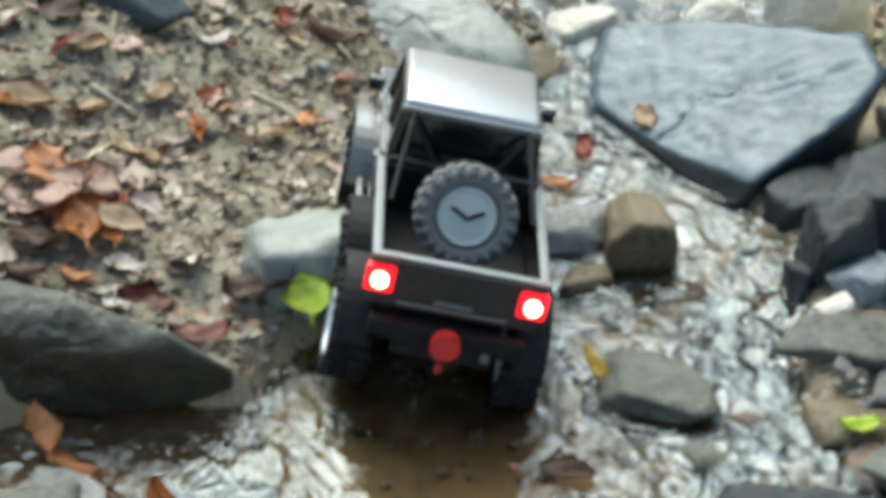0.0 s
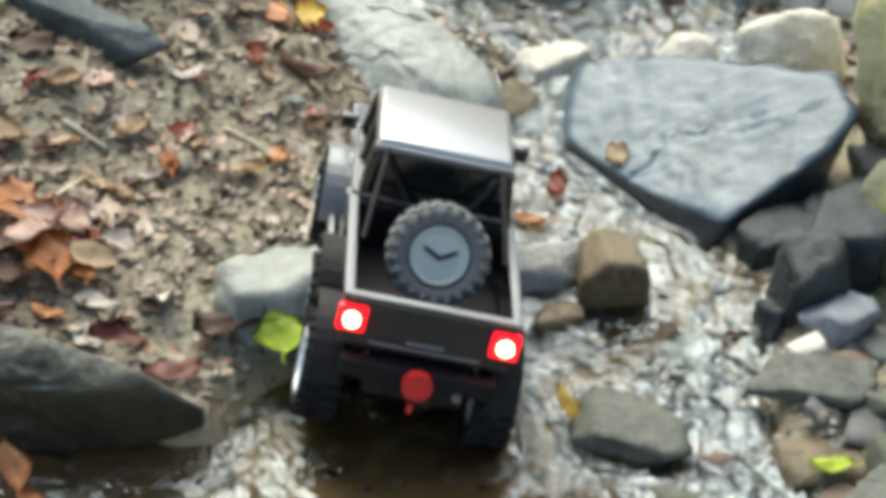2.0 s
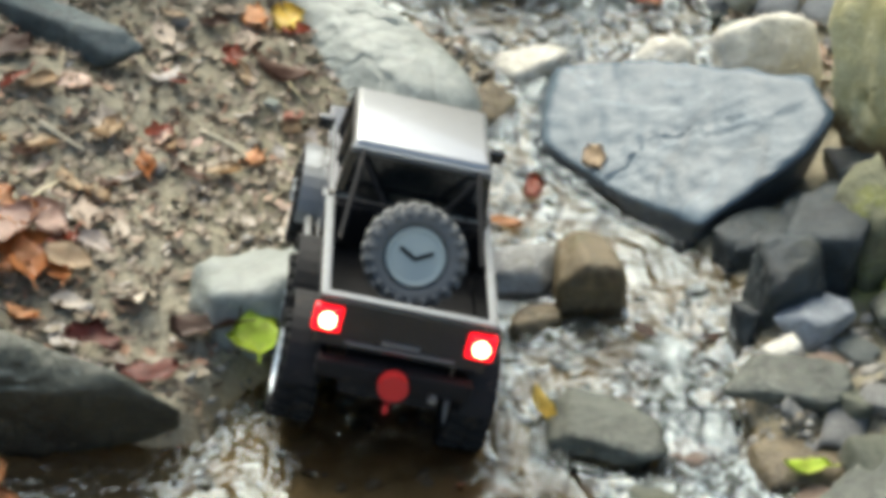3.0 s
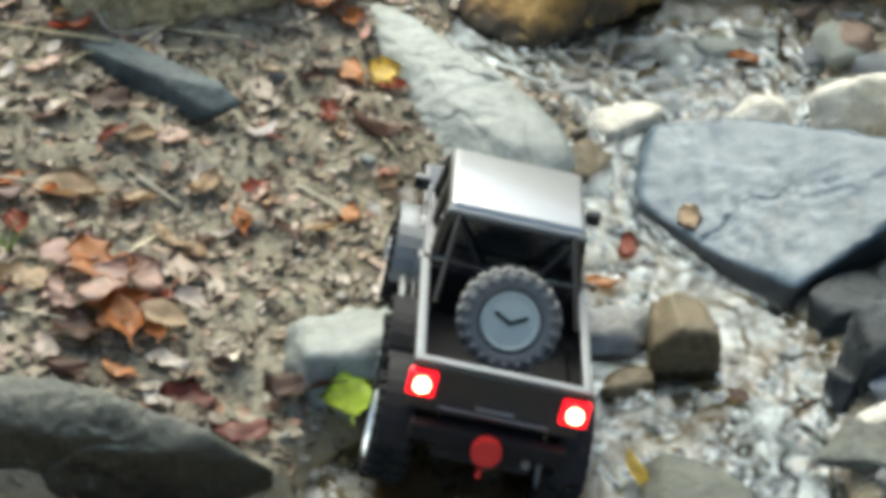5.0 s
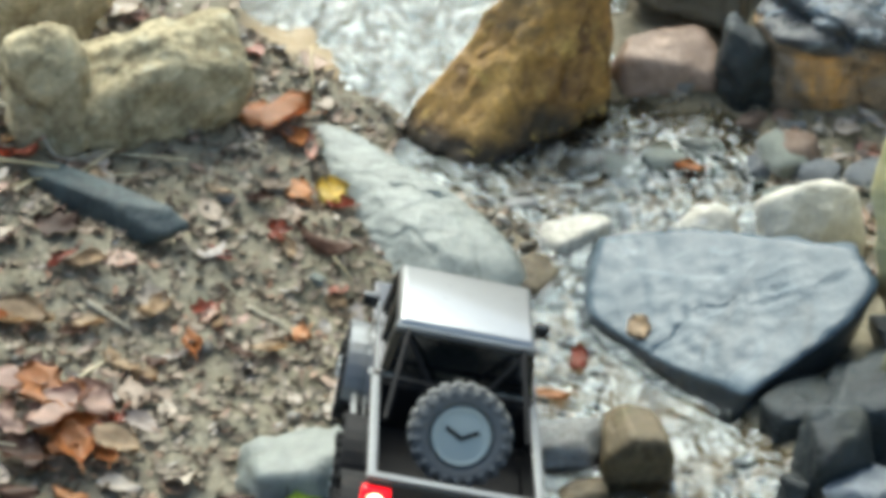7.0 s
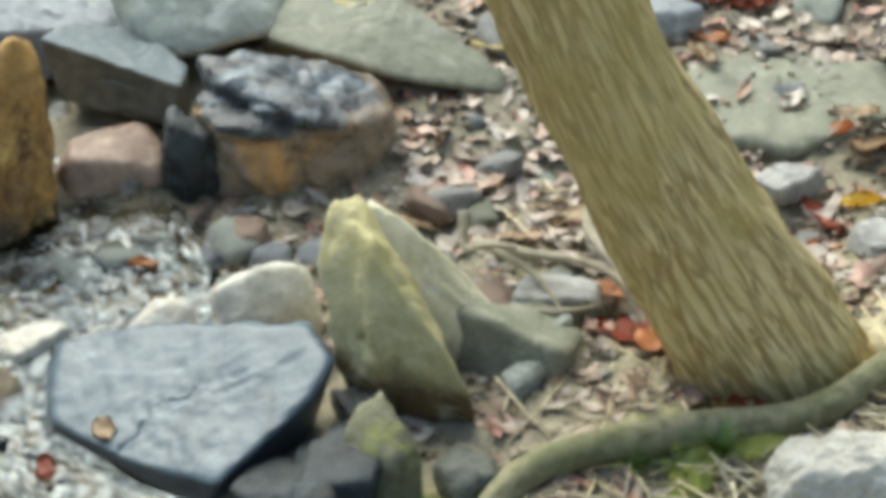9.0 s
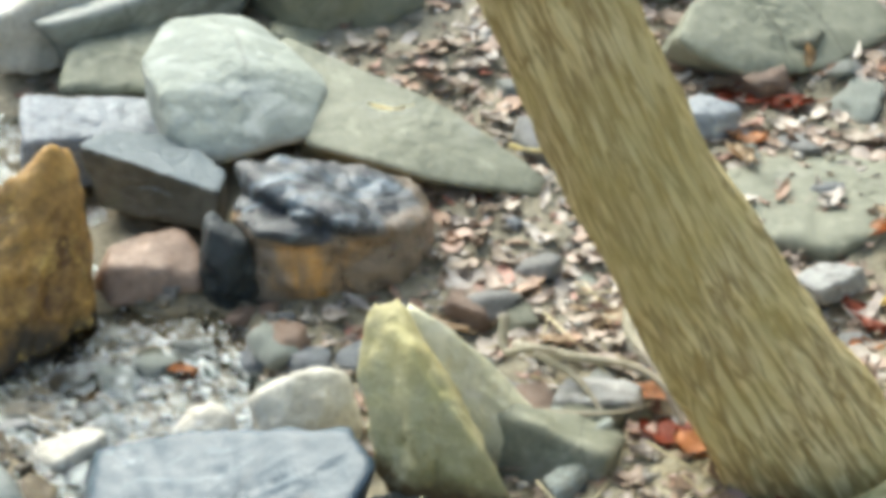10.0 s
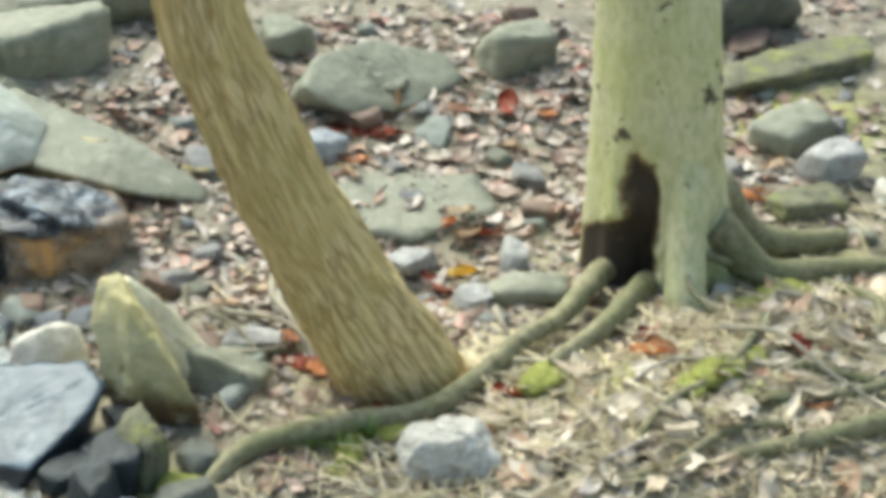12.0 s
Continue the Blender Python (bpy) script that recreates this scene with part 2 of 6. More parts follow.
def pebble_mat():
    m, n, k, b = tree_of("mixed_gravel")
    geo = n.new("ShaderNodeNewGeometry")
    r = ramp(n, [(0.0, (0.12, 0.10, 0.07)), (0.3, (0.21, 0.18, 0.13)), (0.55, (0.20, 0.19, 0.165)), (0.8, (0.30, 0.275, 0.23)), (1.0, (0.48, 0.45, 0.39))])
    k.new(geo.outputs["Random Per Island"], r.inputs[0])
    tc = n.new("ShaderNodeTexCoord")
    f = noise_node(n, k, tc.outputs["Object"], 160, 4)
    sp = ramp(n, [(0.3, (0.65, 0.65, 0.65)), (0.7, (1.2, 1.2, 1.2))])
    k.new(f, sp.inputs[0])
    k.new(mix(n, k, 0.8, r.outputs[0], sp.outputs[0], 'MULTIPLY'), b.inputs["Base Color"])
    b.inputs["Roughness"].default_value = 0.5
    bumped(n, k, b, [(f, 0.002)])
    return m


def leaf_mat(name, stops, rough=0.5, island=False):
    m, n, k, b = tree_of(name)
    r = ramp(n, stops)
    if island:
        k.new(n.new("ShaderNodeNewGeometry").outputs["Random Per Island"], r.inputs[0])
    else:
        k.new(n.new("ShaderNodeObjectInfo").outputs["Random"], r.inputs[0])
    tc = n.new("ShaderNodeTexCoord")
    blot, vein = noise_node(n, k, tc.outputs["Object"], 55, 4, 0.65), noise_node(n, k, tc.outputs["Object"], 300, 2)
    sp = ramp(n, [(0.3, (0.55, 0.5, 0.45)), (0.6, (1.1, 1.1, 1.1))])
    k.new(blot, sp.inputs[0])
    k.new(mix(n, k, 0.75, r.outputs[0], sp.outputs[0], 'MULTIPLY'), b.inputs["Base Color"])
    b.inputs["Roughness"].default_value = rough
    bumped(n, k, b, [(vein, 0.0012)])
    return m


LITTER = leaf_mat("mixed_leaf_litter", [(0.0, (0.17, 0.11, 0.075)), (0.18, (0.29, 0.215, 0.15)), (0.36, (0.38, 0.32, 0.25)), (0.52, (0.41, 0.375, 0.33)), (0.66, (0.34, 0.21, 0.135)), (0.76, (0.38, 0.345, 0.31)), (0.9, (0.50, 0.44, 0.36)), (1.0, (0.36, 0.13, 0.085))], 0.5, True)
SCRAPS = leaf_mat("torn_leaf_scraps", [(0.0, (0.10, 0.07, 0.045)), (0.3, (0.20, 0.155, 0.10)), (0.6, (0.27, 0.225, 0.16)), (0.85, (0.34, 0.29, 0.22)), (1.0, (0.30, 0.16, 0.09))], 0.6, True)
BLEACHED = leaf_mat("bleached_pale_leaves", [(0.0, (0.42, 0.34, 0.23)), (0.4, (0.58, 0.50, 0.37)), (0.8, (0.68, 0.62, 0.49)), (1.0, (0.48, 0.31, 0.19))], 0.6, True)
L_ORANGE = leaf_mat("orange_brown_leaf", [(0, (0.48, 0.19, 0.06)), (1, (0.68, 0.34, 0.14))], 0.4)
L_RED = leaf_mat("red_brown_leaf", [(0, (0.26, 0.05, 0.022)), (1, (0.42, 0.095, 0.04))], 0.4)
L_DARKRED = leaf_mat("dark_red_leaf", [(0, (0.13, 0.03, 0.018)), (1, (0.22, 0.05, 0.028))], 0.4)
L_PINK = leaf_mat("pale_pink_leaf", [(0, (0.50, 0.34, 0.27)), (1, (0.66, 0.49, 0.39))], 0.4)
L_TAN = leaf_mat("pale_tan_leaf", [(0, (0.42, 0.29, 0.16)), (1, (0.60, 0.47, 0.31))], 0.5)
L_BROWN = leaf_mat("dark_brown_leaf", [(0, (0.085, 0.04, 0.022)), (1, (0.16, 0.075, 0.04))], 0.45)
L_YELLOW = leaf_mat("bright_yellow_leaf", [(0, (0.76, 0.55, 0.10)), (1, (0.85, 0.68, 0.22))], 0.45)
L_PALE = leaf_mat("pale_yellow_leaf", [(0, (0.74, 0.66, 0.33)), (1, (0.80, 0.72, 0.42))], 0.5)
L_CREAM = leaf_mat("bleached_cream_leaf", [(0, (0.56, 0.49, 0.36)), (1, (0.70, 0.64, 0.50))], 0.55)
L_LIME = leaf_mat("lime_green_leaf", [(0, (0.50, 0.66, 0.05)), (1, (0.60, 0.72, 0.08))], 0.45)
L_GREEN = leaf_mat("green_blade", [(0, (0.13, 0.21, 0.04)), (1, (0.24, 0.32, 0.08))], 0.45)
STRAW = leaf_mat("dry_straw_and_rootlets", [(0, (0.38, 0.31, 0.17)), (0.5, (0.62, 0.55, 0.34)), (1, (0.76, 0.70, 0.52))], 0.7, True)


def bark_mat(name, dark, light, moss, along=75.0, across=240.0, rough=0.85, depth=0.013, rot=None, ridge=0.35, ridged=False):
    m, n, k, b = tree_of(name)
    tc = n.new("ShaderNodeTexCoord")
    mp = n.new("ShaderNodeMapping")
    mp.inputs["Scale"].default_value = (1, 1, along / across)
    rest = n.new("ShaderNodeAttribute")
    rest.attribute_name = "grain_run"
    k.new(rest.outputs["Vector"], mp.inputs[0])
    fur, fine = noise_node(n, k, mp.outputs[0], across * ridge, 3 if ridged else 5, 0.55, 0.5), noise_node(n, k, mp.outputs[0], across * 1.6, 3)
    big = noise_node(n, k, tc.outputs["Object"], 6, 5, 0.65)
    half = tuple((a + c) * 0.5 for a, c in zip(dark, light))
    r = ramp(n, [(0.28, half), (0.40, light), (0.475, dark), (0.525, dark), (0.59, light), (0.75, half)] if ridged else [(0.32, dark), (0.62, light)])
    k.new(fur, r.inputs[0])
    col = mix(n, k, step(n, k, big, 0.42, 0.62), r.outputs[0], mix(n, k, 0.55, r.outputs[0], moss))
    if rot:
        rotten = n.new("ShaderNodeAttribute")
        rotten.attribute_name = "rot_shade"
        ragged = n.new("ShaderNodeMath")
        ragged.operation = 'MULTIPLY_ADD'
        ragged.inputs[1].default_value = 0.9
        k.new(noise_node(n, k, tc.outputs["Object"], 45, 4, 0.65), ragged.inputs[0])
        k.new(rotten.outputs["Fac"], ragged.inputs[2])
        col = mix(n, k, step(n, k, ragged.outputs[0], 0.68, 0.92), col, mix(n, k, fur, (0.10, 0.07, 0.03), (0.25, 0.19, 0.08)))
        # near-black core: dark rotten wood plus the hollow's shade, put into the colour
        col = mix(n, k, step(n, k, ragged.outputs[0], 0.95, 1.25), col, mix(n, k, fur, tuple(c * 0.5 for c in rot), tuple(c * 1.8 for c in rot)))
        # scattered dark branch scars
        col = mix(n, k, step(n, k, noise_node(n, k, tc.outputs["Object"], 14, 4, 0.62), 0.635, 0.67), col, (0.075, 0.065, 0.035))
    k.new(col, b.inputs["Base Color"])
    b.inputs["Roughness"].default_value = rough
    bumped(n, k, b, [(r.outputs[0] if ridged else fur, depth * (0.4 if ridged else 1)), (fine, depth * (0.1 if ridged else 0.3))])
    return m


BARK = bark_mat("furrowed_yellow_bark", (0.37, 0.265, 0.105), (0.80, 0.66, 0.335), (0.52, 0.41, 0.14), 30.0, 240.0, 0.85, 0.016, None, 0.30, True)
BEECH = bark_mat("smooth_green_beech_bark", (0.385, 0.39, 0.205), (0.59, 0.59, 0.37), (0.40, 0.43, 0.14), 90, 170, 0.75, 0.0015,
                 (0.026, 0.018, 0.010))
ROOT = bark_mat("mossy_root_bark", (0.10, 0.095, 0.045), (0.28, 0.26, 0.15), (0.11, 0.125, 0.04), 120, 200, 0.8, 0.002)
TWIG = bark_mat("grey_dead_twig", (0.22, 0.19, 0.14), (0.45, 0.40, 0.32), (0.25, 0.24, 0.15), 200, 500, 0.8, 0.001)


def water_mat():
    m, n, k, b = tree_of("clear_rippling_water")
    tc = n.new("ShaderNodeTexCoord")
    v = tc.outputs["Object"]
    mp = n.new("ShaderNodeMapping")
    mp.inputs["Scale"].default_value = (1.0, 0.75, 1.0)
    k.new(v, mp.inputs[0])
    a, c = noise_node(n, k, mp.outputs[0], 25, 3, 0.55, 0.8), noise_node(n, k, mp.outputs[0], 80, 2, 0.5, 0.4)
    out = n["Material Output"]
    gl, tr, mx, fr = n.new("ShaderNodeBsdfGlossy"), n.new("ShaderNodeBsdfTransparent"), n.new("ShaderNodeMixShader"), n.new("ShaderNodeFresnel")
    fr.inputs["IOR"].default_value = 1.8
    gl.inputs["Roughness"].default_value = 0.04
    gl.inputs["Color"].default_value = (0.76, 0.87, 0.93, 1)
    tr.inputs["Color"].default_value = (0.90, 0.86, 0.77, 1)
    riffle = n.new("ShaderNodeAttribute")
    riffle.attribute_name = "riffle"
    prev = None
    for h, dist in ((a, 0.023), (c, 0.005)):
        bp = n.new("ShaderNodeBump")
        k.new(riffle.outputs["Fac"], bp.inputs["Strength"])
        bp.inputs["Distance"].default_value = dist
        k.new(h, bp.inputs["Height"])
        if prev:
            k.new(prev, bp.inputs["Normal"])
        prev = bp.outputs[0]
    k.new(prev, gl.inputs["Normal"])
    k.new(prev, fr.inputs["Normal"])
    k.new(fr.outputs[0], mx.inputs[0])
    k.new(tr.outputs[0], mx.inputs[1])
    k.new(gl.outputs[0], mx.inputs[2])
    k.new(mx.outputs[0], out.inputs["Surface"])
    return m


def plain_mat(name, colour, rough=0.5, metal=0.0, wear=0.25, coat=0.0, scale=60.0, gloss=0.5):
    m, n, k, b = tree_of(name)
    tc = n.new("ShaderNodeTexCoord")
    f, g = noise_node(n, k, tc.outputs["Object"], scale, 5, 0.65), noise_node(n, k, tc.outputs["Object"], scale * 9, 2)
    dirt = mix(n, k, 0.6, colour, (0.16, 0.125, 0.085))
    k.new(mix(n, k, step(n, k, f, 0.62 - wear * 0.3, 0.95), colour, dirt), b.inputs["Base Color"])
    b.inputs["Metallic"].default_value = metal
    rr = n.new("ShaderNodeMapRange")
    rr.inputs[3].default_value, rr.inputs[4].default_value = max(0.03, rough - 0.08), min(1, rough + 0.12)
    k.new(f, rr.inputs[0])
    k.new(rr.outputs[0], b.inputs["Roughness"])
    b.inputs["Coat Weight"].default_value = coat
    b.inputs["Specular IOR Level"].default_value = gloss
    bumped(n, k, b, [(g, 0.0002)], strength=0.4)
    return m


PAINT = plain_mat("gloss_black_paint", (0.014, 0.015, 0.016), 0.16, 0.0, 0.15, 1.0)
# black roof given a pale silver base: sky glare put into the colour
ROOFPAINT = plain_mat("gloss_roof_paint_with_sky_glare", (0.34, 0.35, 0.35), 0.3, 0.7, 0.05, 1.0)
SILVER = plain_mat("silver_trim", (0.22, 0.23, 0.235), 0.4, 0.6, 0.3)
RUBBER = plain_mat("dusty_tyre_rubber", (0.011, 0.0115, 0.012), 0.8, 0.0, 0.15, gloss=0.25)
SPARE_RUBBER = plain_mat("grey_dusty_tyre_rubber", (0.15, 0.155, 0.152), 0.8, 0.0, 0.3)
SPARE_RIM = plain_mat("pale_grey_green_rim", (0.47, 0.52, 0.48), 0.6, 0.0, 0.2)
RIM = plain_mat("pale_grey_rim", (0.66, 0.72, 0.74), 0.4, 0.2, 0.25)
PLASTIC = plain_mat("matt_black_plastic", (0.009, 0.009, 0.010), 0.6, 0.0, 0.15, gloss=0.25)
GLASS = plain_mat("dark_tinted_window", (0.006, 0.008, 0.009), 0.06, 0.0, 0.05, 1.0)
REDCAP = plain_mat("red_plastic", (0.62, 0.03, 0.03), 0.35, 0.0, 0.1)
WATER = water_mat()


def lamp_mat(name, colour, strength):
    m, n, k, b = tree_of(name)
    b.inputs["Base Color"].default_value = (*colour, 1)
    b.inputs["Emission Color"].default_value = (*colour, 1)
    b.inputs["Emission Strength"].default_value = strength
    b.inputs["Roughness"].default_value = 0.2
    return m


TAILRED = lamp_mat("lit_red_lens", (0.9, 0.004, 0.014), 1.5)
TAILCORE = lamp_mat("lit_lamp_core", (1.0, 0.30, 0.17), 14.0)
HEAD = lamp_mat("lit_white_lens", (0.95, 0.97, 1.0), 12.0)
GROUND = ground_mat()
PEBBLES = pebble_mat()


# ---- lie of the land ----
TABLE = np.random.RandomState(7).rand(64, 64)


def vnoise(x, y, scale, seed=0):
    """Smooth lattice noise, 0 to 1."""
    x, y = np.asarray(x, float) * scale + seed * 7.3, np.asarray(y, float) * scale + seed * 3.9
    i, j = np.floor(x).astype(int), np.floor(y).astype(int)
    u, v = x - i, y - j
    u, v = u * u * (3 - 2 * u), v * v * (3 - 2 * v)
    q = lambda a, c: TABLE[a % 64, c % 64]
    return (q(i, j) * (1 - u) + q(i + 1, j) * u) * (1 - v) + (q(i, j + 1) * (1 - u) + q(i + 1, j + 1) * u) * v


def ease(a, b, v):
    u = np.clip((v - a) / (b - a), 0, 1)
    return u * u * (3 - 2 * u)


def stream(x, y):
    """1 in the stream bed, 0 on dry ground."""
    m = np.zeros(np.broadcast(x, y).shape)
    for cx, cy, rx, ry in ((0.10, 1.72, 0.46, 0.40), (0.16, 2.16, 0.25, 0.36), (0.10, 2.50, 0.17, 0.26), (0.27, 2.92, 0.20, 0.22), (-0.04, 3.45, 0.32, 0.36), (-0.08, 1.98, 0.17, 0.20), (0.07, 3.0, 0.16, 0.15), (-0.33, 1.885, 0.32, 0.135)):
        d = np.sqrt(((x - cx) / rx) ** 2 + ((y - cy) / ry) ** 2) + 0.22 * (vnoise(x, y, 13, 2) - 0.5)
        m = np.maximum(m, 1 - ease(0.82, 1.12, d))
    # the stream runs on, up and down the valley
    wander = np.abs(x - 0.12 * np.sin(y * 1.3) + 0.04) + 0.12 * (vnoise(x, y, 4, 2) - 0.5)
    m = np.maximum(m, (1 - ease(0.40, 0.55, wander)) * (1 - ease(1.2, 1.6, y)))
    return np.maximum(m, (1 - ease(0.22, 0.32, wander)) * ease(3.4, 3.8, y))


def base_z(x, y):
    z = 0.10 * np.maximum(0, np.minimum(y, 9) - 2.6) + 0.18 * np.clip(-x - 0.12 + 0.10 * (y - 2.3), 0, 3.0)
    z = z + 0.13 * np.exp(-((x - 1.75) / 0.6) ** 2 - ((y - 2.15) / 0.4) ** 2)
    z = z + 0.35 * np.clip(y - 6.0, 0, 20) + 0.4 * np.clip(x - 4.0, 0, 15) + 0.3 * np.clip(-x - 3.0, 0, 15) + 0.12 * np.clip(0.6 - y, 0, 10) * ease(0.5, 1.5, np.abs(x))
    return z


def height(x, y):
    x, y = np.asarray(x, float), np.asarray(y, float)
    s = stream(x, y)
    rough = 0.030 * (vnoise(x, y, 5, 1) - 0.5) + 0.020 * (vnoise(x, y, 17, 3) - 0.5) + 0.012 * (vnoise(x, y, 48, 4) - 0.5)
    bank = 0.18 * np.clip(-x - 0.12 + 0.10 * (y - 2.3), 0, 3.0)
    return base_z(x, y) - s * bank * np.maximum(ease(3.2, 3.6, y), 1 - ease(1.98, 2.08, y)) + 0.016 * (1 - s) - 0.034 * s + rough * (1 - 0.35 * s)


def water_z(x, y):
    return 0.10 * np.maximum(0, np.minimum(y, 9) - 2.6) + 0.35 * np.clip(y - 6.0, 0, 20) - 0.004 + 0.004 * (vnoise(x, y, 16, 6) - 0.5)


def hz(x, y):
    return float(height(x, y))


def grid_mesh(name, xs, ys, zf, keep=None):
    gx, gy = np.meshgrid(xs, ys)
    gz = zf(gx, gy)
    nx, ny = len(xs), len(ys)
    idx = np.arange(nx * ny).reshape(ny, nx)
    f = np.stack([idx[:-1, :-1], idx[:-1, 1:], idx[1:, 1:], idx[1:, :-1]], -1).reshape(-1, 4)
    if keep is not None:
        k = keep(gx, gy, gz).ravel()
        f = f[k[f].any(1)]
    me = bpy.data.meshes.new(name)
    me.from_pydata(np.stack([gx, gy, gz], -1).reshape(-1, 3).tolist(), [], f.tolist())
    me.polygons.foreach_set("use_smooth", [True] * len(me.polygons))
    return me, gx.ravel(), gy.ravel()


def spread(a, b, n):
    return a + (b - a) * (np.linspace(0, 1, n) ** 2.2)


XS = np.concatenate([spread(-1.25, -60, 26)[:0:-1], np.arange(-1.25, 3.3, 0.0125), spread(3.3, 60, 26)[1:]])
YS = np.concatenate([spread(1.3, -50, 26)[:0:-1], np.arange(1.3, 4.9, 0.0125), spread(4.9, 70, 26)[1:]])
me, GX, GY = grid_mesh("ground", XS, YS, height)
me.materials.append(GROUND)
att = me.attributes.new("wet", 'FLOAT', 'POINT')
att.data.foreach_set("value", stream(GX, GY))
att = me.attributes.new("green", 'FLOAT', 'POINT')
att.data.foreach_set("value", np.clip(sum(np.exp(-((GX - a) / r) ** 2 - ((GY - b) / r) ** 2) for a, b, r in ((1.63, 2.14, 0.10), (1.34, 2.29, 0.10), (1.87, 2.43, 0.13), (1.95, 2.5, 0.12), (0.97, 2.30, 0.09), (1.5, 2.25, 0.05), (2.2, 2.66, 0.09), (1.45, 2.4, 0.08), (2.5, 3.3, 0.2), (0.55, 2.3, 0.06))), 0, 1))
att = me.attributes.new("moss", 'FLOAT', 'POINT')
att.data.foreach_set("value", np.exp(-((GX - 1.75) / 0.75) ** 2 - ((GY - 2.35) / 0.42) ** 2))
ground = tagged(new("ground", me), "muddy stream bank with gravel, moss and fallen leaves", "ground", kind="structure")

me, GX, GY = grid_mesh("water", np.arange(-0.9, 0.8, 0.0125), np.concatenate([np.arange(-20, 1.2, 0.2), np.arange(1.2, 4.0, 0.0125), np.arange(4.0, 20, 0.2)]), water_z, lambda x, y, z: (height(x, y) < z + 0.004) & (stream(x, y) > 0.05))
me.materials.append(WATER)
calm = np.exp(-((GX + 0.045) / 0.125) ** 6 - ((GY - 1.80) / 0.17) ** 6)
me.attributes.new("riffle", 'FLOAT', 'POINT').data.foreach_set("value", 0.9 * (1 - 0.85 * calm))
water = tagged(new("water", me), "shallow rippling stream water reflecting a white sky", "water", kind="structure")


# ---- stones ----
def sphere(sub):
    bm = bmesh.new()
    bmesh.ops.create_icosphere(bm, subdivisions=sub, radius=1)
    bm.verts.ensure_lookup_table()
    v = np.array([p.co[:] for p in bm.verts])
    f = [[p.index for p in q.verts] for q in bm.faces]
    bm.free()
    return v / np.linalg.norm(v, axis=1)[:, None], f


BALLS = {s: sphere(s) for s in (1, 3, 4, 5, 6)}


def hull_mesh(name, planes, size, sub, rough, seed, sharp=26.0):
    """A stone: the room within flat cuts (normal, distance), with rounded edges and an uneven, chipped face."""
    d, f = BALLS[sub]
    N = np.array([p[0] for p in planes], float)
    N /= np.linalg.norm(N, axis=1)[:, None]
    D = np.array([p[1] for p in planes], float)
    inv = np.maximum(d @ N.T / D, 1e-3)
    r = 1 / (inv ** sharp).sum(1) ** (1 / sharp)
    p = d * r[:, None] * np.array(size)
    mean = float(np.mean(size))
    off = Vector((seed * 3.1, seed * 1.7, seed * 0.9))
    out = []
    for q, n in zip(p, d):
        v = Vector(q)
        a = noise.noise(v * (2.2 / mean) + off) * 0.6 + noise.noise(v * (6 / mean) + off) * 0.3 + noise.noise(v * (15 / mean) + off) * 0.14
        chip = abs(noise.noise(v * (4 / mean) - off))
        a -= 0.14 * max(0, 0.10 - chip) / 0.10
        out.append(v + Vector(n) * (a * rough * mean))
    me = bpy.data.meshes.new(name)
    me.from_pydata([tuple(v) for v in out], [], f)
    me.polygons.foreach_set("use_smooth", [True] * len(me.polygons))
    return me


def block_planes(seed, cuts=7, flat=1.0):
    r = random.Random(seed)
    planes = []
    for ax in range(3):
        for s in (-1, 1):
            n = [r.uniform(-0.28, 0.28) for _ in range(3)]
            n[ax] = s
            planes.append((n, r.uniform(0.82, 1.0)))
    for _ in range(cuts):
        n = Vector((r.gauss(0, 1), r.gauss(0, 1), r.gauss(0, 0.8))).normalized()
        planes.append((tuple(n), r.uniform(0.86, 1.15)))
    return planes


def stone(x, y, size, mat, label, name="stone", seed=1, yaw=0.0, sink=0.25, z=None, tilt=(0, 0), cuts=9, sub=4, rough=0.14, category="rock", group="", sharp=18.0, extra=()):
    """A free-standing stone of half sizes size; sink is the share of its height in the ground."""
    me = hull_mesh(name, block_planes(seed, cuts) + list(extra), size, sub, rough, seed, sharp)
    me.materials.append(mat)
    ob = new(name, me)
    zz = (hz(x, y) + size[2] * (1 - 2 * sink)) if z is None else z
    ob.matrix_world = pose(x, y, zz, tilt[0], tilt[1], yaw)
    return tagged(ob, label, category, group)


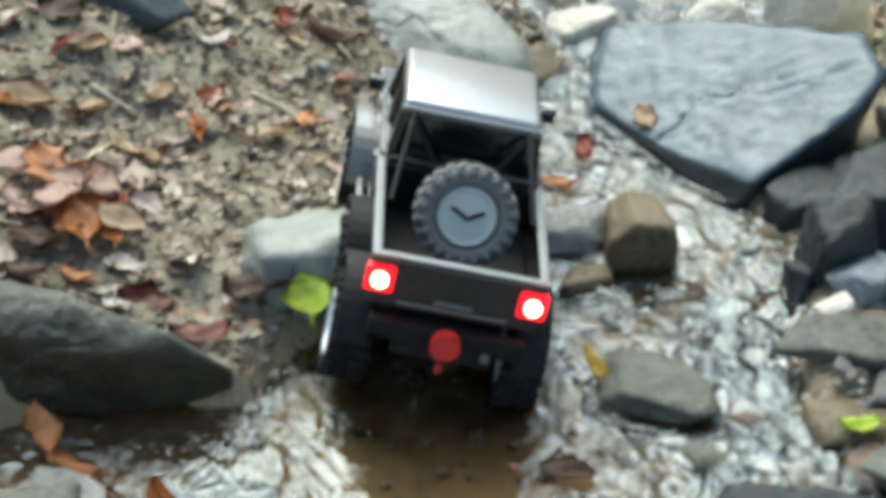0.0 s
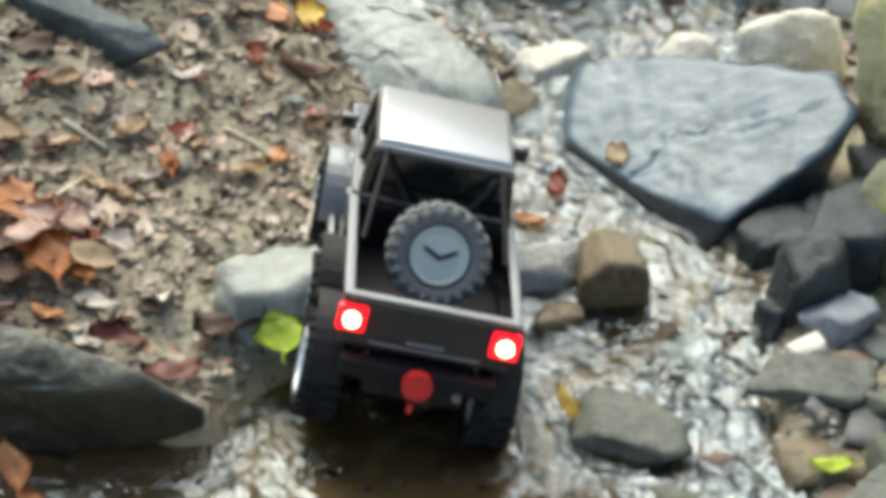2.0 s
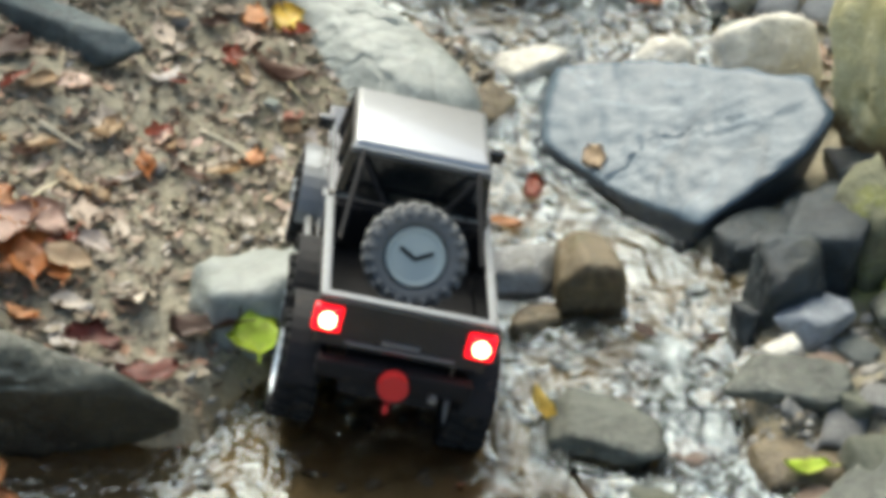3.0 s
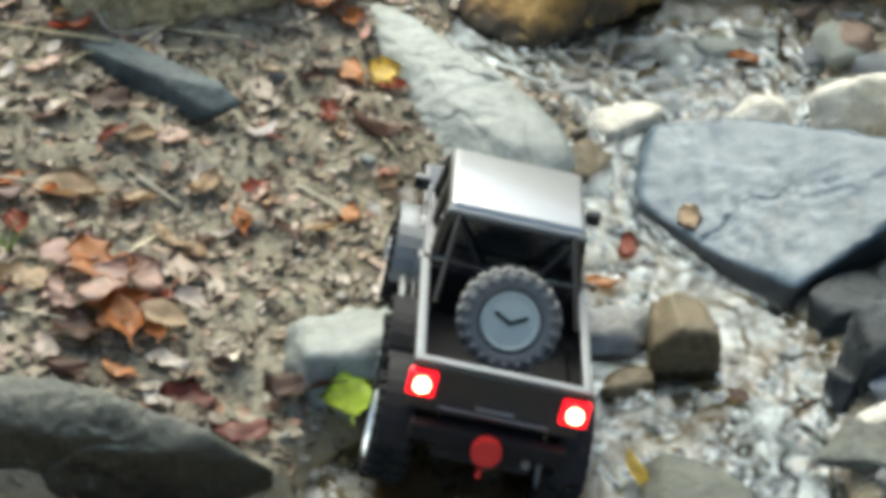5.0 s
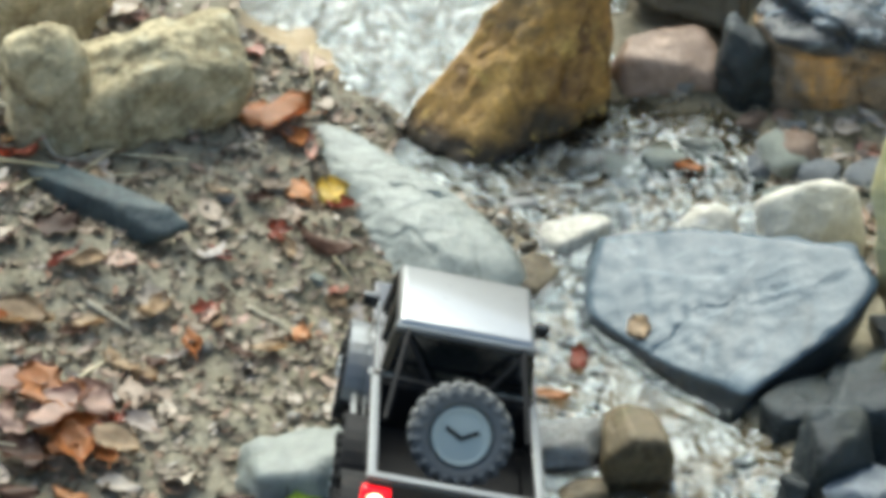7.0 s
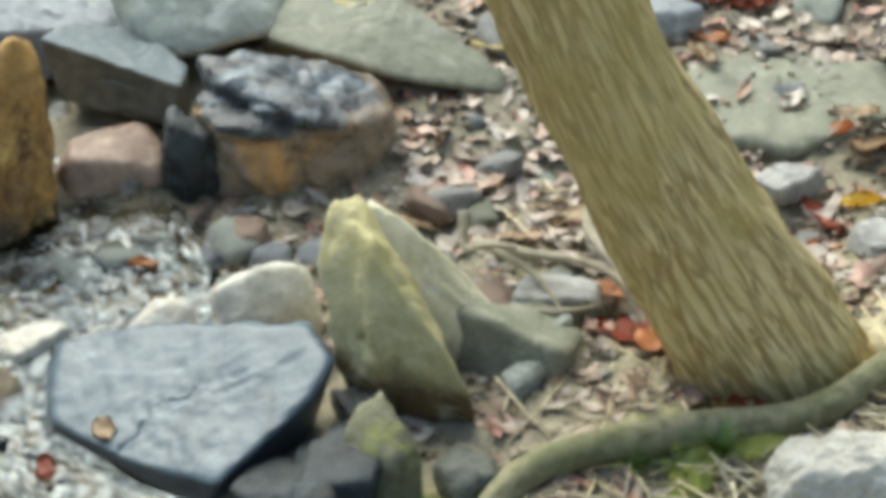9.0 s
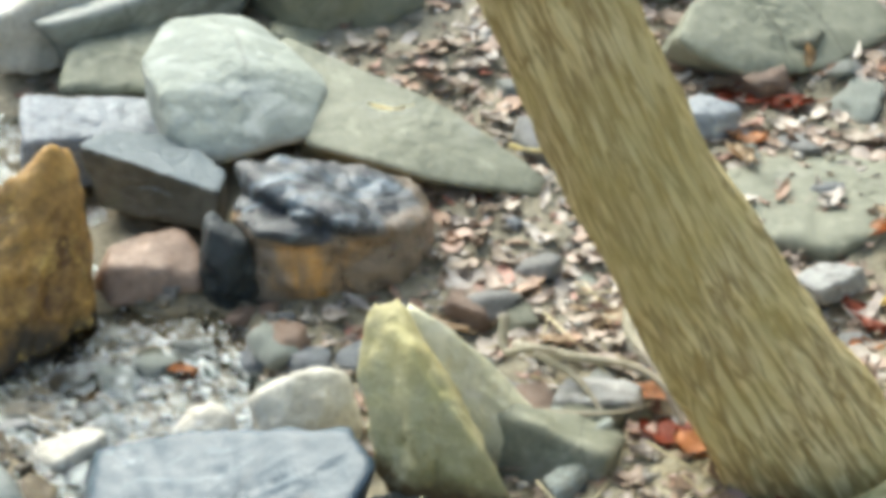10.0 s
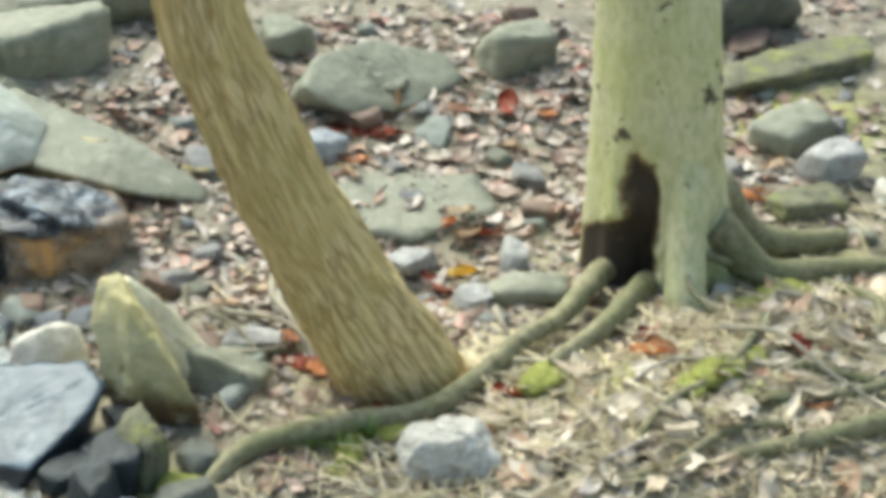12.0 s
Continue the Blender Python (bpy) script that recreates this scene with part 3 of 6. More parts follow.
def slab(name, corners, top, thick, slope, mat, label, seed, undercut=0.25, sub=6, rough=0.05, sharp=40.0, category="rock"):
    """A flat stone with a plan of few corners (anticlockwise), its top at the given height and sloping (dz/dx, dz/dy)."""
    cx, cy = np.mean([c[0] for c in corners]), np.mean([c[1] for c in corners])
    planes = []
    cuts = undercut if isinstance(undercut, list) else [undercut] * len(corners)
    mid = Vector((cx, cy, top - thick * 0.5))
    for p, q, under in zip(corners, corners[1:] + corners[:1], cuts):
        a, b = (Vector((c[0], c[1], c[2] if len(c) > 2 else mid.z)) for c in (p, q))
        run = (b - a).normalized()
        n = Vector((b.y - a.y, a.x - b.x, 0)).normalized() - Vector((0, 0, under))
        n = (n - run * n.dot(run)).normalized()
        planes.append(((n.x, n.y, n.z), n.dot(a - mid)))
    up = Vector((-slope[0], -slope[1], 1))
    planes.append(((up.x, up.y, up.z), thick * 0.5 / up.length))
    planes.append(((0.05, -0.1, -1), thick * 0.5))
    me = hull_mesh(name, planes, (1, 1, 1), sub, 0, seed, sharp)
    off = Vector((seed * 1.37 + 0.31, seed * 2.11 + 0.43, 0.37))
    for v in me.vertices:
        q = v.co
        a = noise.noise(q * 5 + off) * 0.5 + noise.noise(q * 22 + off) * 0.22 + noise.noise(q * 60 + off) * 0.12 - 0.35 * max(0, 0.014 - abs(noise.noise((q + 0.022 * noise.noise_vector(q * 38 + off)) * 4.5 - off))) / 0.014
        v.co = q + q.normalized() * 0.25 * a * rough + Vector((0, 0, 1)) * a * rough * 0.8
    me.materials.append(mat)
    ob = new(name, me)
    ob.matrix_world = pose(cx, cy, top - thick * 0.5)
    return tagged(ob, label, category)


def crag(name, corners, mat, label, seed, sub=5, rough=0.02, sharp=30.0, category="rock", flute=None, folds=0.0, group="", gouge=0.25):
    """A rock that spans a few corner points, with worn edges, an uneven face and, where given, flutes along a direction or folds over its upper part."""
    mid = Vector([sum(c[i] for c in corners) / len(corners) for i in range(3)])
    bm = bmesh.new()
    for c in corners:
        bm.verts.new(Vector(c) - mid)
    bmesh.ops.convex_hull(bm, input=bm.verts)
    bmesh.ops.recalc_face_normals(bm, faces=bm.faces)
    planes = [(tuple(f.normal), max(0.004, f.normal.dot(f.verts[0].co))) for f in bm.faces if f.calc_area() > 1e-7]
    top = max(v.co.z for v in bm.verts)
    bm.free()
    me = hull_mesh(name, planes, (1, 1, 1), sub, 0, seed, sharp)
    off = Vector((seed * 1.37, seed * 2.11, 0.37))
    run = Vector(flute).normalized() if flute else None
    for v in me.vertices:
        q = v.co.copy()
        a = 0.5 * noise.noise(q * 7 + off) + 0.3 * noise.noise(q * 19 + off) + 0.2 * noise.noise(q * 47 + off) + 0.1 * noise.noise(q * 110 + off)
        a -= gouge * max(0, 0.05 - abs(noise.noise(q * 9 - off))) / 0.05
        if run:
            flat = q - run * q.dot(run) * 0.88
            a += 0.7 * noise.noise(flat * 26 + off) + 0.35 * noise.noise(flat * 60 + off)
        if folds and q.z > top * 0.1 - 0.01:
            lift = min(1, (q.z - top * 0.1 + 0.01) / 0.04)
            w = q + 0.05 * noise.noise_vector(q * 9 + off)
            a += folds * lift * (0.8 * abs(math.sin(w.x * 20 + w.z * 42 + w.y * 10)) - 0.5 + 0.9 * abs(noise.noise(q * 9 - off)) + 0.15 * noise.noise(q * 30 - off))
        v.co = q + q.normalized() * a * rough
    me.materials.append(mat)
    ob = new(name, me)
    ob.location = mid
    return tagged(ob, label, category, group)


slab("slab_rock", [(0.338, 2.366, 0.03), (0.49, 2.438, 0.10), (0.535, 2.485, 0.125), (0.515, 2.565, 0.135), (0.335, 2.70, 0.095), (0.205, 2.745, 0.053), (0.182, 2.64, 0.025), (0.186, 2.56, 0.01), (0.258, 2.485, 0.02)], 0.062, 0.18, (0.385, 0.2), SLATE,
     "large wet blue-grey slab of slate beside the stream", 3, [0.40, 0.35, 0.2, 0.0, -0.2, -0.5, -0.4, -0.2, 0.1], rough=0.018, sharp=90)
# standing fin of rock
crag("standing_rock", [(0.549, 2.590, 0.305), (0.586, 2.578, 0.315), (0.530, 2.560, 0.219), (0.538, 2.530, 0.091), (0.560, 2.500, 0.02), (0.594, 2.492, 0.245), (0.628, 2.460, 0.197), (0.658, 2.440, 0.147), (0.690, 2.435, 0.085), (0.712, 2.450, 0.02), (0.600, 2.590, 0.28), (0.655, 2.560, 0.14), (0.690, 2.540, -0.02), (0.590, 2.600, -0.02)], FIN,
     "tall yellow mossy fin of rock standing in the bank", 5, 6, 0.015, 60, flute=(0.2, 0.1, -1), gouge=0.12)
crag("rock_plate", [(0.598, 2.590, 0.297), (0.640, 2.608, 0.258), (0.730, 2.655, 0.154), (0.801, 2.665, 0.040), (0.855, 2.650, -0.03), (0.630, 2.560, 0.20), (0.700, 2.570, 0.10), (0.765, 2.600, 0.02), (0.745, 2.585, -0.03), (0.600, 2.555, -0.02), (0.620, 2.690, 0.0), (0.810, 2.720, -0.03), (0.598, 2.630, 0.27)], PLATE,
     "pale grey-green plate of rock leaning behind the mossy fin", 15, 5, 0.013, 60, flute=(0.55, 0.2, -0.8), gouge=0.15)
stone(0.555, 2.305, (0.045, 0.045, 0.07), LIMEMOSS, "green moss-covered rock at the foot of the bank", "mossy_rock", 8, 20, 0.2)
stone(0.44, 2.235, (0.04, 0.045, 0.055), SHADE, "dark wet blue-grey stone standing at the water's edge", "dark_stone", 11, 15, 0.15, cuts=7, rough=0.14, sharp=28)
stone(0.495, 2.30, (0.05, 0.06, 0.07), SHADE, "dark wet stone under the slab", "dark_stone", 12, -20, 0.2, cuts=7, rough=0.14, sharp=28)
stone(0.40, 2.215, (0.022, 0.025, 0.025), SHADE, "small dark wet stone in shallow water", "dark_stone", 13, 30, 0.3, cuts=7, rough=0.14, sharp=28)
stone(0.60, 2.20, (0.06, 0.045, 0.03), OLIVE, "wet olive stone at the water's edge", "dark_stone", 14, 10, 0.2, cuts=12, rough=0.17)
stone(0.475, 2.185, (0.05, 0.032, 0.022), BLUEGREY, "pale blue-grey wet stone chip", "stone", 15, 35, 0.2)
stone(0.211, 2.295, (0.042, 0.045, 0.062), TAN, "square brown sandstone block in the water", "block_stone", 21, 4, 0.2, cuts=2, rough=0.05, sharp=40)
stone(0.11, 2.325, (0.075, 0.042, 0.040), GREY, "flat grey stone against the brown block", "stone", 22, -8, 0.25, cuts=3)
stone(0.145, 2.232, (0.04, 0.025, 0.025), TAN, "small brown stone in the water", "stone", 23, 12, 0.3)
stone(-0.172, 2.20, (0.09, 0.07, 0.046), WASHED, "blue-grey rounded stone at the water's edge", "stone", 24, 12, 0.28, rough=0.2)
crag("long_boulder", [(-0.604, 2.055, 0.150), (-0.430, 2.029, 0.145), (-0.319, 1.992, 0.115), (-0.238, 1.993, 0.060), (-0.598, 1.989, 0.112), (-0.350, 1.974, 0.091), (-0.245, 1.999, 0.044), (-0.625, 2.009, -0.049), (-0.461, 1.994, -0.021), (-0.298, 1.999, -0.004), (-0.241, 2.019, 0.010), (-0.749, 1.998, 0.160), (-0.779, 1.999, -0.006), (-0.300, 2.099, -0.030), (-0.600, 2.119, -0.030)], MOSSY_SHADED,
     "long mossy boulder on the bank with shade painted on its sides", 30, 6, 0.018, 16)
stone(-0.475, 1.79, (0.06, 0.045, 0.035), OLIVE, "brown stone on the bank", "stone", 31, 10, 0.2)
stone(-0.415, 1.865, (0.05, 0.035, 0.02), GREY, "flat light grey stone", "stone", 32, -25, 0.2)
stone(-0.26, 1.87, (0.06, 0.045, 0.02), BLUEGREY, "flat blue-grey stone in shallow water", "flat_stone", 33, -15, 0.15)
stone(0.205, 2.025, (0.064, 0.05, 0.03), OLIVE, "dark wet flat-topped stone in the stream", "dark_stone", 134, -10, 0.1, rough=0.13, cuts=6, sharp=34)
stone(0.345, 2.06, (0.05, 0.03, 0.012), OLIVE, "flat wet stone at the water's edge", "flat_stone", 35, 20, 0.2)
stone(0.43, 2.07, (0.06, 0.04, 0.013), OLIVE, "flat wet grey stone at the water's edge", "flat_stone", 36, -10, 0.2)
stone(0.425, 2.125, (0.025, 0.016, 0.014), CREAM, "small pale yellow stone", "stone", 37, 20, 0.2)
stone(0.43, 1.97, (0.07, 0.045, 0.02), TAN, "flat brown stone on the shore", "flat_stone", 38, 10, 0.2)
stone(0.345, 1.97, (0.035, 0.03, 0.012), OLIVE, "flat grey stone on the shore", "flat_stone", 39, 40, 0.2)
stone(0.38, 1.815, (0.10, 0.035, 0.022), SHADE, "flat dark-sided slate in the water", "flat_stone", 40, -8, 0.15, cuts=3)
stone(0.50, 1.88, (0.06, 0.05, 0.02), OLIVE, "flat grey stone on the shore", "flat_stone", 41, 50, 0.2)
# near-black stones stand for shade round the slab; last two added for it
stone(0.54, 2.41, (0.035, 0.035, 0.02), SHADE, "wet stone beside the slab, darkened for shade", "dark_stone", 17, 30, 0.2, cuts=10, rough=0.17)
stone(0.565, 2.47, (0.035, 0.05, 0.03), SHADE, "wet stone wedged beside the slab, darkened for shade", "stone", 18, 10, 0.2, cuts=10, rough=0.15)
stone(0.425, 2.365, (0.055, 0.04, 0.03), SHADE, "added black stone standing for shade under the slab edge", "dark_stone", 19, 35, 0.55, rough=0.14, sharp=28)
stone(0.50, 2.405, (0.05, 0.045, 0.035), SHADE, "added black stone standing for shade under the slab edge", "dark_stone", 20, 50, 0.5, rough=0.14, sharp=28)
# ledge and pool above
slab("ledge_rock", [(-0.27, 2.93), (-0.17, 2.79), (-0.07, 2.665), (0.06, 2.63), (0.115, 2.68), (0.09, 2.77), (0.0, 2.875), (-0.12, 3.02), (-0.23, 3.07)], 0.070, 0.12, (-0.06, 0.07), WASHED,
     "smooth pale grey-green ledge holding back the pool", 51, [-1.1, -1.1, -1.1, -0.7, -0.3, -0.3, -0.3, -0.3, -0.3], 6, 0.02, 9)
stone(0.105, 2.71, (0.045, 0.04, 0.025), TAN, "wet brown-grey shoulder of the ledge", "ledge_stone", 52, -35, 0.3, tilt=(0, 14), cuts=6, sharp=10)
crag("rust_rock", [(0.197, 3.130, 0.335), (0.230, 3.160, 0.308), (0.241, 3.120, 0.253), (0.245, 3.100, 0.114), (0.230, 3.070, 0.051), (0.073, 3.050, 0.053), (0.113, 3.110, 0.271), (-0.090, 3.047, 0.035), (-0.016, 2.972, 0.020), (0.030, 2.959, 0.015), (0.020, 3.270, 0.020), (0.240, 3.270, 0.050)], RUST,
     "rust-orange iron-stained rock standing in the pool", 53, 6, 0.018, 22, flute=(0.45, 0, 1))
stone(-0.565, 2.92, (0.065, 0.06, 0.105), YELLOW, "yellow lichen-covered upright stone", "lichen_stone", 54, 10, 0.2, cuts=8, sub=5, rough=0.2, sharp=8)
stone(-0.41, 2.99, (0.125, 0.08, 0.085), YELLOW, "yellow-brown lichen-covered boulder on the bank", "lichen_boulder", 55, 15, 0.2, rough=0.2, sub=5, sharp=8)
stone(-0.70, 3.15, (0.16, 0.12, 0.08), YELLOW, "yellow-brown lichen-covered boulder on the bank", "lichen_boulder", 56, 40, 0.2, rough=0.14)
stone(-0.455, 2.735, (0.11, 0.026, 0.026), SHARD, "dark slate shard lying on the bank", "slate_shard", 57, -36, 0.15, cuts=3, sharp=40, rough=0.06)
# white stone added in place of the sky glare on glossy water
stone(0.172, 2.80, (0.05, 0.035, 0.028), CREAM, "added white stone standing for bright water glare by the channel", "white_stone", 58, 20, 0.2, cuts=3)
stone(0.098, 2.885, (0.035, 0.028, 0.02), GREY, "grey stone in the channel", "stone", 59, 0, 0.2)
stone(0.485, 2.725, (0.075, 0.045, 0.075), CREAM, "cream-coloured stone behind the slab", "cream_stone", 60, 12, 0.2, sharp=10, rough=0.12, extra=[((-0.1, -0.7, 0.7), 0.66)])
stone(0.355, 2.775, (0.05, 0.04, 0.05), CREAM, "cream-coloured stone behind the slab", "cream_stone", 61, -30, 0.2, sharp=10, rough=0.12, extra=[((0.1, -0.7, 0.7), 0.66)])
stone(0.27, 2.76, (0.055, 0.03, 0.03), GREY, "grey stone behind the slab", "stone", 62, -10, 0.2)
stone(0.775, 2.60, (0.11, 0.055, 0.055), GREEN, "green-grey low rock behind the standing fin", "low_rock", 178, -25, 0.42, tilt=(0, 18), cuts=6)
# boulders across the stream
crag("black_rock", [(0.452, 3.160, 0.200), (0.484, 3.200, 0.246), (0.572, 3.240, 0.227), (0.685, 3.240, 0.201), (0.758, 3.200, 0.174), (0.777, 3.120, 0.128), (0.764, 3.090, 0.101), (0.674, 3.050, 0.028), (0.460, 3.080, 0.030), (0.544, 3.050, 0.019), (0.526, 3.040, 0.195), (0.687, 3.050, 0.187), (0.502, 3.350, 0.060), (0.777, 3.300, 0.060)], BLACKTOP,
     "black folded rock with an orange-stained front", 72, 6, 0.024, 11, folds=1.2)
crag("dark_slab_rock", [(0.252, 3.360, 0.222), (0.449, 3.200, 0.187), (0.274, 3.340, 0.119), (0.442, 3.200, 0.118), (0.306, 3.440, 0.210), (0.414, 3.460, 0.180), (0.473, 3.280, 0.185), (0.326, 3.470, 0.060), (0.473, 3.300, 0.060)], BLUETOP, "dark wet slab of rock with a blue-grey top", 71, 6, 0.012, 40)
stone(0.335, 3.175, (0.085, 0.06, 0.042), PINK, "pinkish-brown stone under the dark slab", "pink_stone", 72, -10, 0.2)
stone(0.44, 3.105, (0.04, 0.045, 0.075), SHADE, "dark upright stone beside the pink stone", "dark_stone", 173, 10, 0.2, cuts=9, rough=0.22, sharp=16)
crag("boulder", [(0.371, 3.550, 0.277), (0.438, 3.660, 0.311), (0.571, 3.700, 0.289), (0.628, 3.640, 0.257), (0.677, 3.500, 0.226), (0.620, 3.370, 0.178), (0.473, 3.360, 0.161), (0.410, 3.380, 0.192), (0.387, 3.440, 0.255), (0.553, 3.480, 0.278), (0.387, 3.600, 0.040), (0.677, 3.750, 0.040)], PALE,
     "large pale grey weathered boulder", 176, 6, 0.013, 20, gouge=0.1)
crag("sloping_slab", [(0.620, 3.660, 0.257), (0.715, 3.560, 0.221), (0.862, 3.450, 0.180), (0.993, 3.300, 0.103), (0.970, 3.260, 0.087), (0.814, 3.260, 0.127), (0.695, 3.290, 0.168), (0.613, 3.360, 0.175), (0.613, 3.600, 0.040), (0.862, 3.550, 0.040), (0.993, 3.320, 0.050)], GREEN,
     "algae-green sloping rock slab", 75, 6, 0.012, 34, gouge=0.1)
crag("block_rock", [(0.179, 3.600, 0.220), (0.421, 3.600, 0.181), (0.416, 3.500, 0.163), (0.167, 3.470, 0.190), (0.399, 3.500, 0.069), (0.158, 3.470, 0.104), (0.200, 3.660, 0.050), (0.440, 3.660, 0.050)], BLUEGREY, "flat-topped pale blue-grey block of rock", 76, 5, 0.016, 34)
stone(0.245, 3.93, (0.12, 0.09, 0.085), CREAM, "cream-white boulder on the far bank", "white_boulder", 275, 8, 0.1, rough=0.16, sub=5)
crag("boulder", [(0.348, 3.950, 0.220), (0.470, 3.920, 0.215), (0.399, 3.760, 0.198), (0.420, 3.680, 0.157), (0.245, 3.660, 0.186), (0.276, 3.760, 0.223), (0.250, 3.950, 0.080), (0.500, 3.950, 0.080)], GREEN, "green-grey boulder on the far bank", 77, 5, 0.02, 26)
crag("boulder", [(0.683, 4.020, 0.170), (0.854, 4.020, 0.167), (0.825, 3.860, 0.114), (0.722, 3.820, 0.119), (0.651, 3.860, 0.175), (0.620, 4.050, 0.100), (0.850, 4.050, 0.100)], GREEN, "green-grey block of rock on the far bank", 78, 5, 0.02, 26)
stone(0.66, 2.31, (0.04, 0.035, 0.03), OLIVE, "small wet olive-grey stone", "stone", 177, 10, 0.2)
stone(0.80, 4.02, (0.17, 0.12, 0.08), GREEN, "grey weathered boulder on the far bank", "boulder", 77, 10, 0.2)
stone(0.98, 4.30, (0.24, 0.14, 0.07), GREEN, "green-grey boulder on the far bank", "boulder", 78, -12, 0.25)
stone(0.40, 4.05, (0.26, 0.17, 0.07), WASHED, "low pale grey-green rock on the far bank", "low_rock", 79, 20, 0.25, sub=5)
crag("boulder", [(1.294, 3.560, 0.218), (1.362, 3.660, 0.244), (1.538, 3.760, 0.235), (1.753, 3.760, 0.172), (1.770, 3.660, 0.137), (1.567, 3.540, 0.128), (1.435, 3.520, 0.134), (1.331, 3.530, 0.180), (1.324, 3.800, 0.060), (1.770, 3.820, 0.060)], GREEN,
     "large green-grey boulder among fallen leaves", 80, 6, 0.016, 30)
stone(1.94, 3.76, (0.11, 0.075, 0.07), GREEN, "green-grey boulder on the far bank", "boulder", 81, 12, 0.2)
stone(1.385, 3.93, (0.07, 0.06, 0.05), GREEN, "small green-grey boulder on gravel", "boulder", 82, 0, 0.2)
slab("flat_rock", [(1.20, 3.10), (1.36, 2.99), (1.58, 3.05), (1.60, 3.22), (1.42, 3.32), (1.27, 3.27)], 0.088, 0.08, (0.02, 0.03), FLATROCK, "flat green-grey rock bedded in the gravel", 83, 0.2, 5, 0.03)
stone(1.30, 3.42, (0.06, 0.045, 0.035), BLUEGREY, "blue-grey stone on the gravel", "stone", 84, 20, 0.2)
stone(1.32, 2.90, (0.055, 0.035, 0.022), GREY, "flat grey stone on the gravel", "white_stone", 85, 25, 0.15, cuts=3)
stone(1.54, 2.86, (0.05, 0.03, 0.03), GREY, "grey stone on the gravel", "stone", 86, 55, 0.2)
stone(1.40, 2.71, (0.06, 0.035, 0.018), GREY, "flat pale stone on the gravel", "flat_stone", 87, 5, 0.15)
stone(2.62, 3.82, (0.16, 0.11, 0.10), OLIVE, "dark grey boulder behind the beech", "boulder", 88, 12, 0.2)
stone(2.62, 3.52, (0.26, 0.08, 0.032), LIMEMOSS, "mossy green ledge of rock on gravel", "mossy_ledge", 89, 8, 0.3)
stone(2.45, 3.20, (0.12, 0.06, 0.055), GREEN, "green-grey lichened rock behind the roots", "boulder", 90, 20, 0.2)
stone(2.43, 3.02, (0.085, 0.06, 0.045), GREY, "blue-grey stone on the gravel", "stone", 91, 0, 0.2)
stone(2.52, 2.90, (0.05, 0.03, 0.03), CREAM, "small white stone on the gravel", "white_stone", 92, 40, 0.2)
stone(2.30, 2.90, (0.11, 0.06, 0.03), LIMEMOSS, "low mossy stone beside the roots", "mossy_rock", 93, 10, 0.25)
stone(1.075, 2.125, (0.095, 0.055, 0.055), CREAM, "jagged cream-white rock among roots", "white_rock", 294, -12, 0.2, rough=0.3, cuts=14, sub=5)
stone(0.835, 2.60, (0.07, 0.025, 0.025), LICHEN, "lichen-crusted piece of dead wood", "dead_wood", 95, 28, 0.2, category="wood")
stone(0.80, 2.525, (0.055, 0.022, 0.02), LICHEN, "lichen-crusted piece of dead wood", "dead_wood", 96, 40, 0.2, category="wood")
stone(0.90, 2.69, (0.06, 0.04, 0.028), GREY, "grey stone among dead twigs", "stone", 97, -20, 0.25)
stone(1.03, 2.80, (0.075, 0.045, 0.03), CREAM, "flat pale stone behind the leaning trunk", "flat_stone", 98, 30, 0.2)
stone(1.50, 2.70, (0.09, 0.06, 0.035), GREEN, "green-grey flat stone by the root", "flat_stone", 99, -15, 0.2)

for x, y, a, b, c, yaw in ((1.63, 2.14, 0.075, 0.05, 0.018, 10), (1.57, 2.12, 0.05, 0.035, 0.014, 50), (1.34, 2.285, 0.075, 0.045, 0.022, 35), (1.87, 2.43, 0.10, 0.05, 0.02, 5), (1.75, 2.17, 0.04, 0.03, 0.012, 0), (0.98, 2.295, 0.07, 0.03, 0.018, 10), (0.93, 2.245, 0.06, 0.035, 0.016, 60), (0.89, 2.20, 0.05, 0.03, 0.014, 50), (1.03, 2.27, 0.06, 0.03, 0.016, 20), (2.0, 2.48, 0.08, 0.05, 0.02, 20), (0.60, 2.25, 0.05, 0.035, 0.02, 30)):
    stone(x, y, (a, b, c), MOSS, "low cushion of bright green moss", "moss_cushion", int(a * 1000 + x * 10), yaw, 0.3, rough=0.16, sharp=5, category="moss", group="moss cushions")

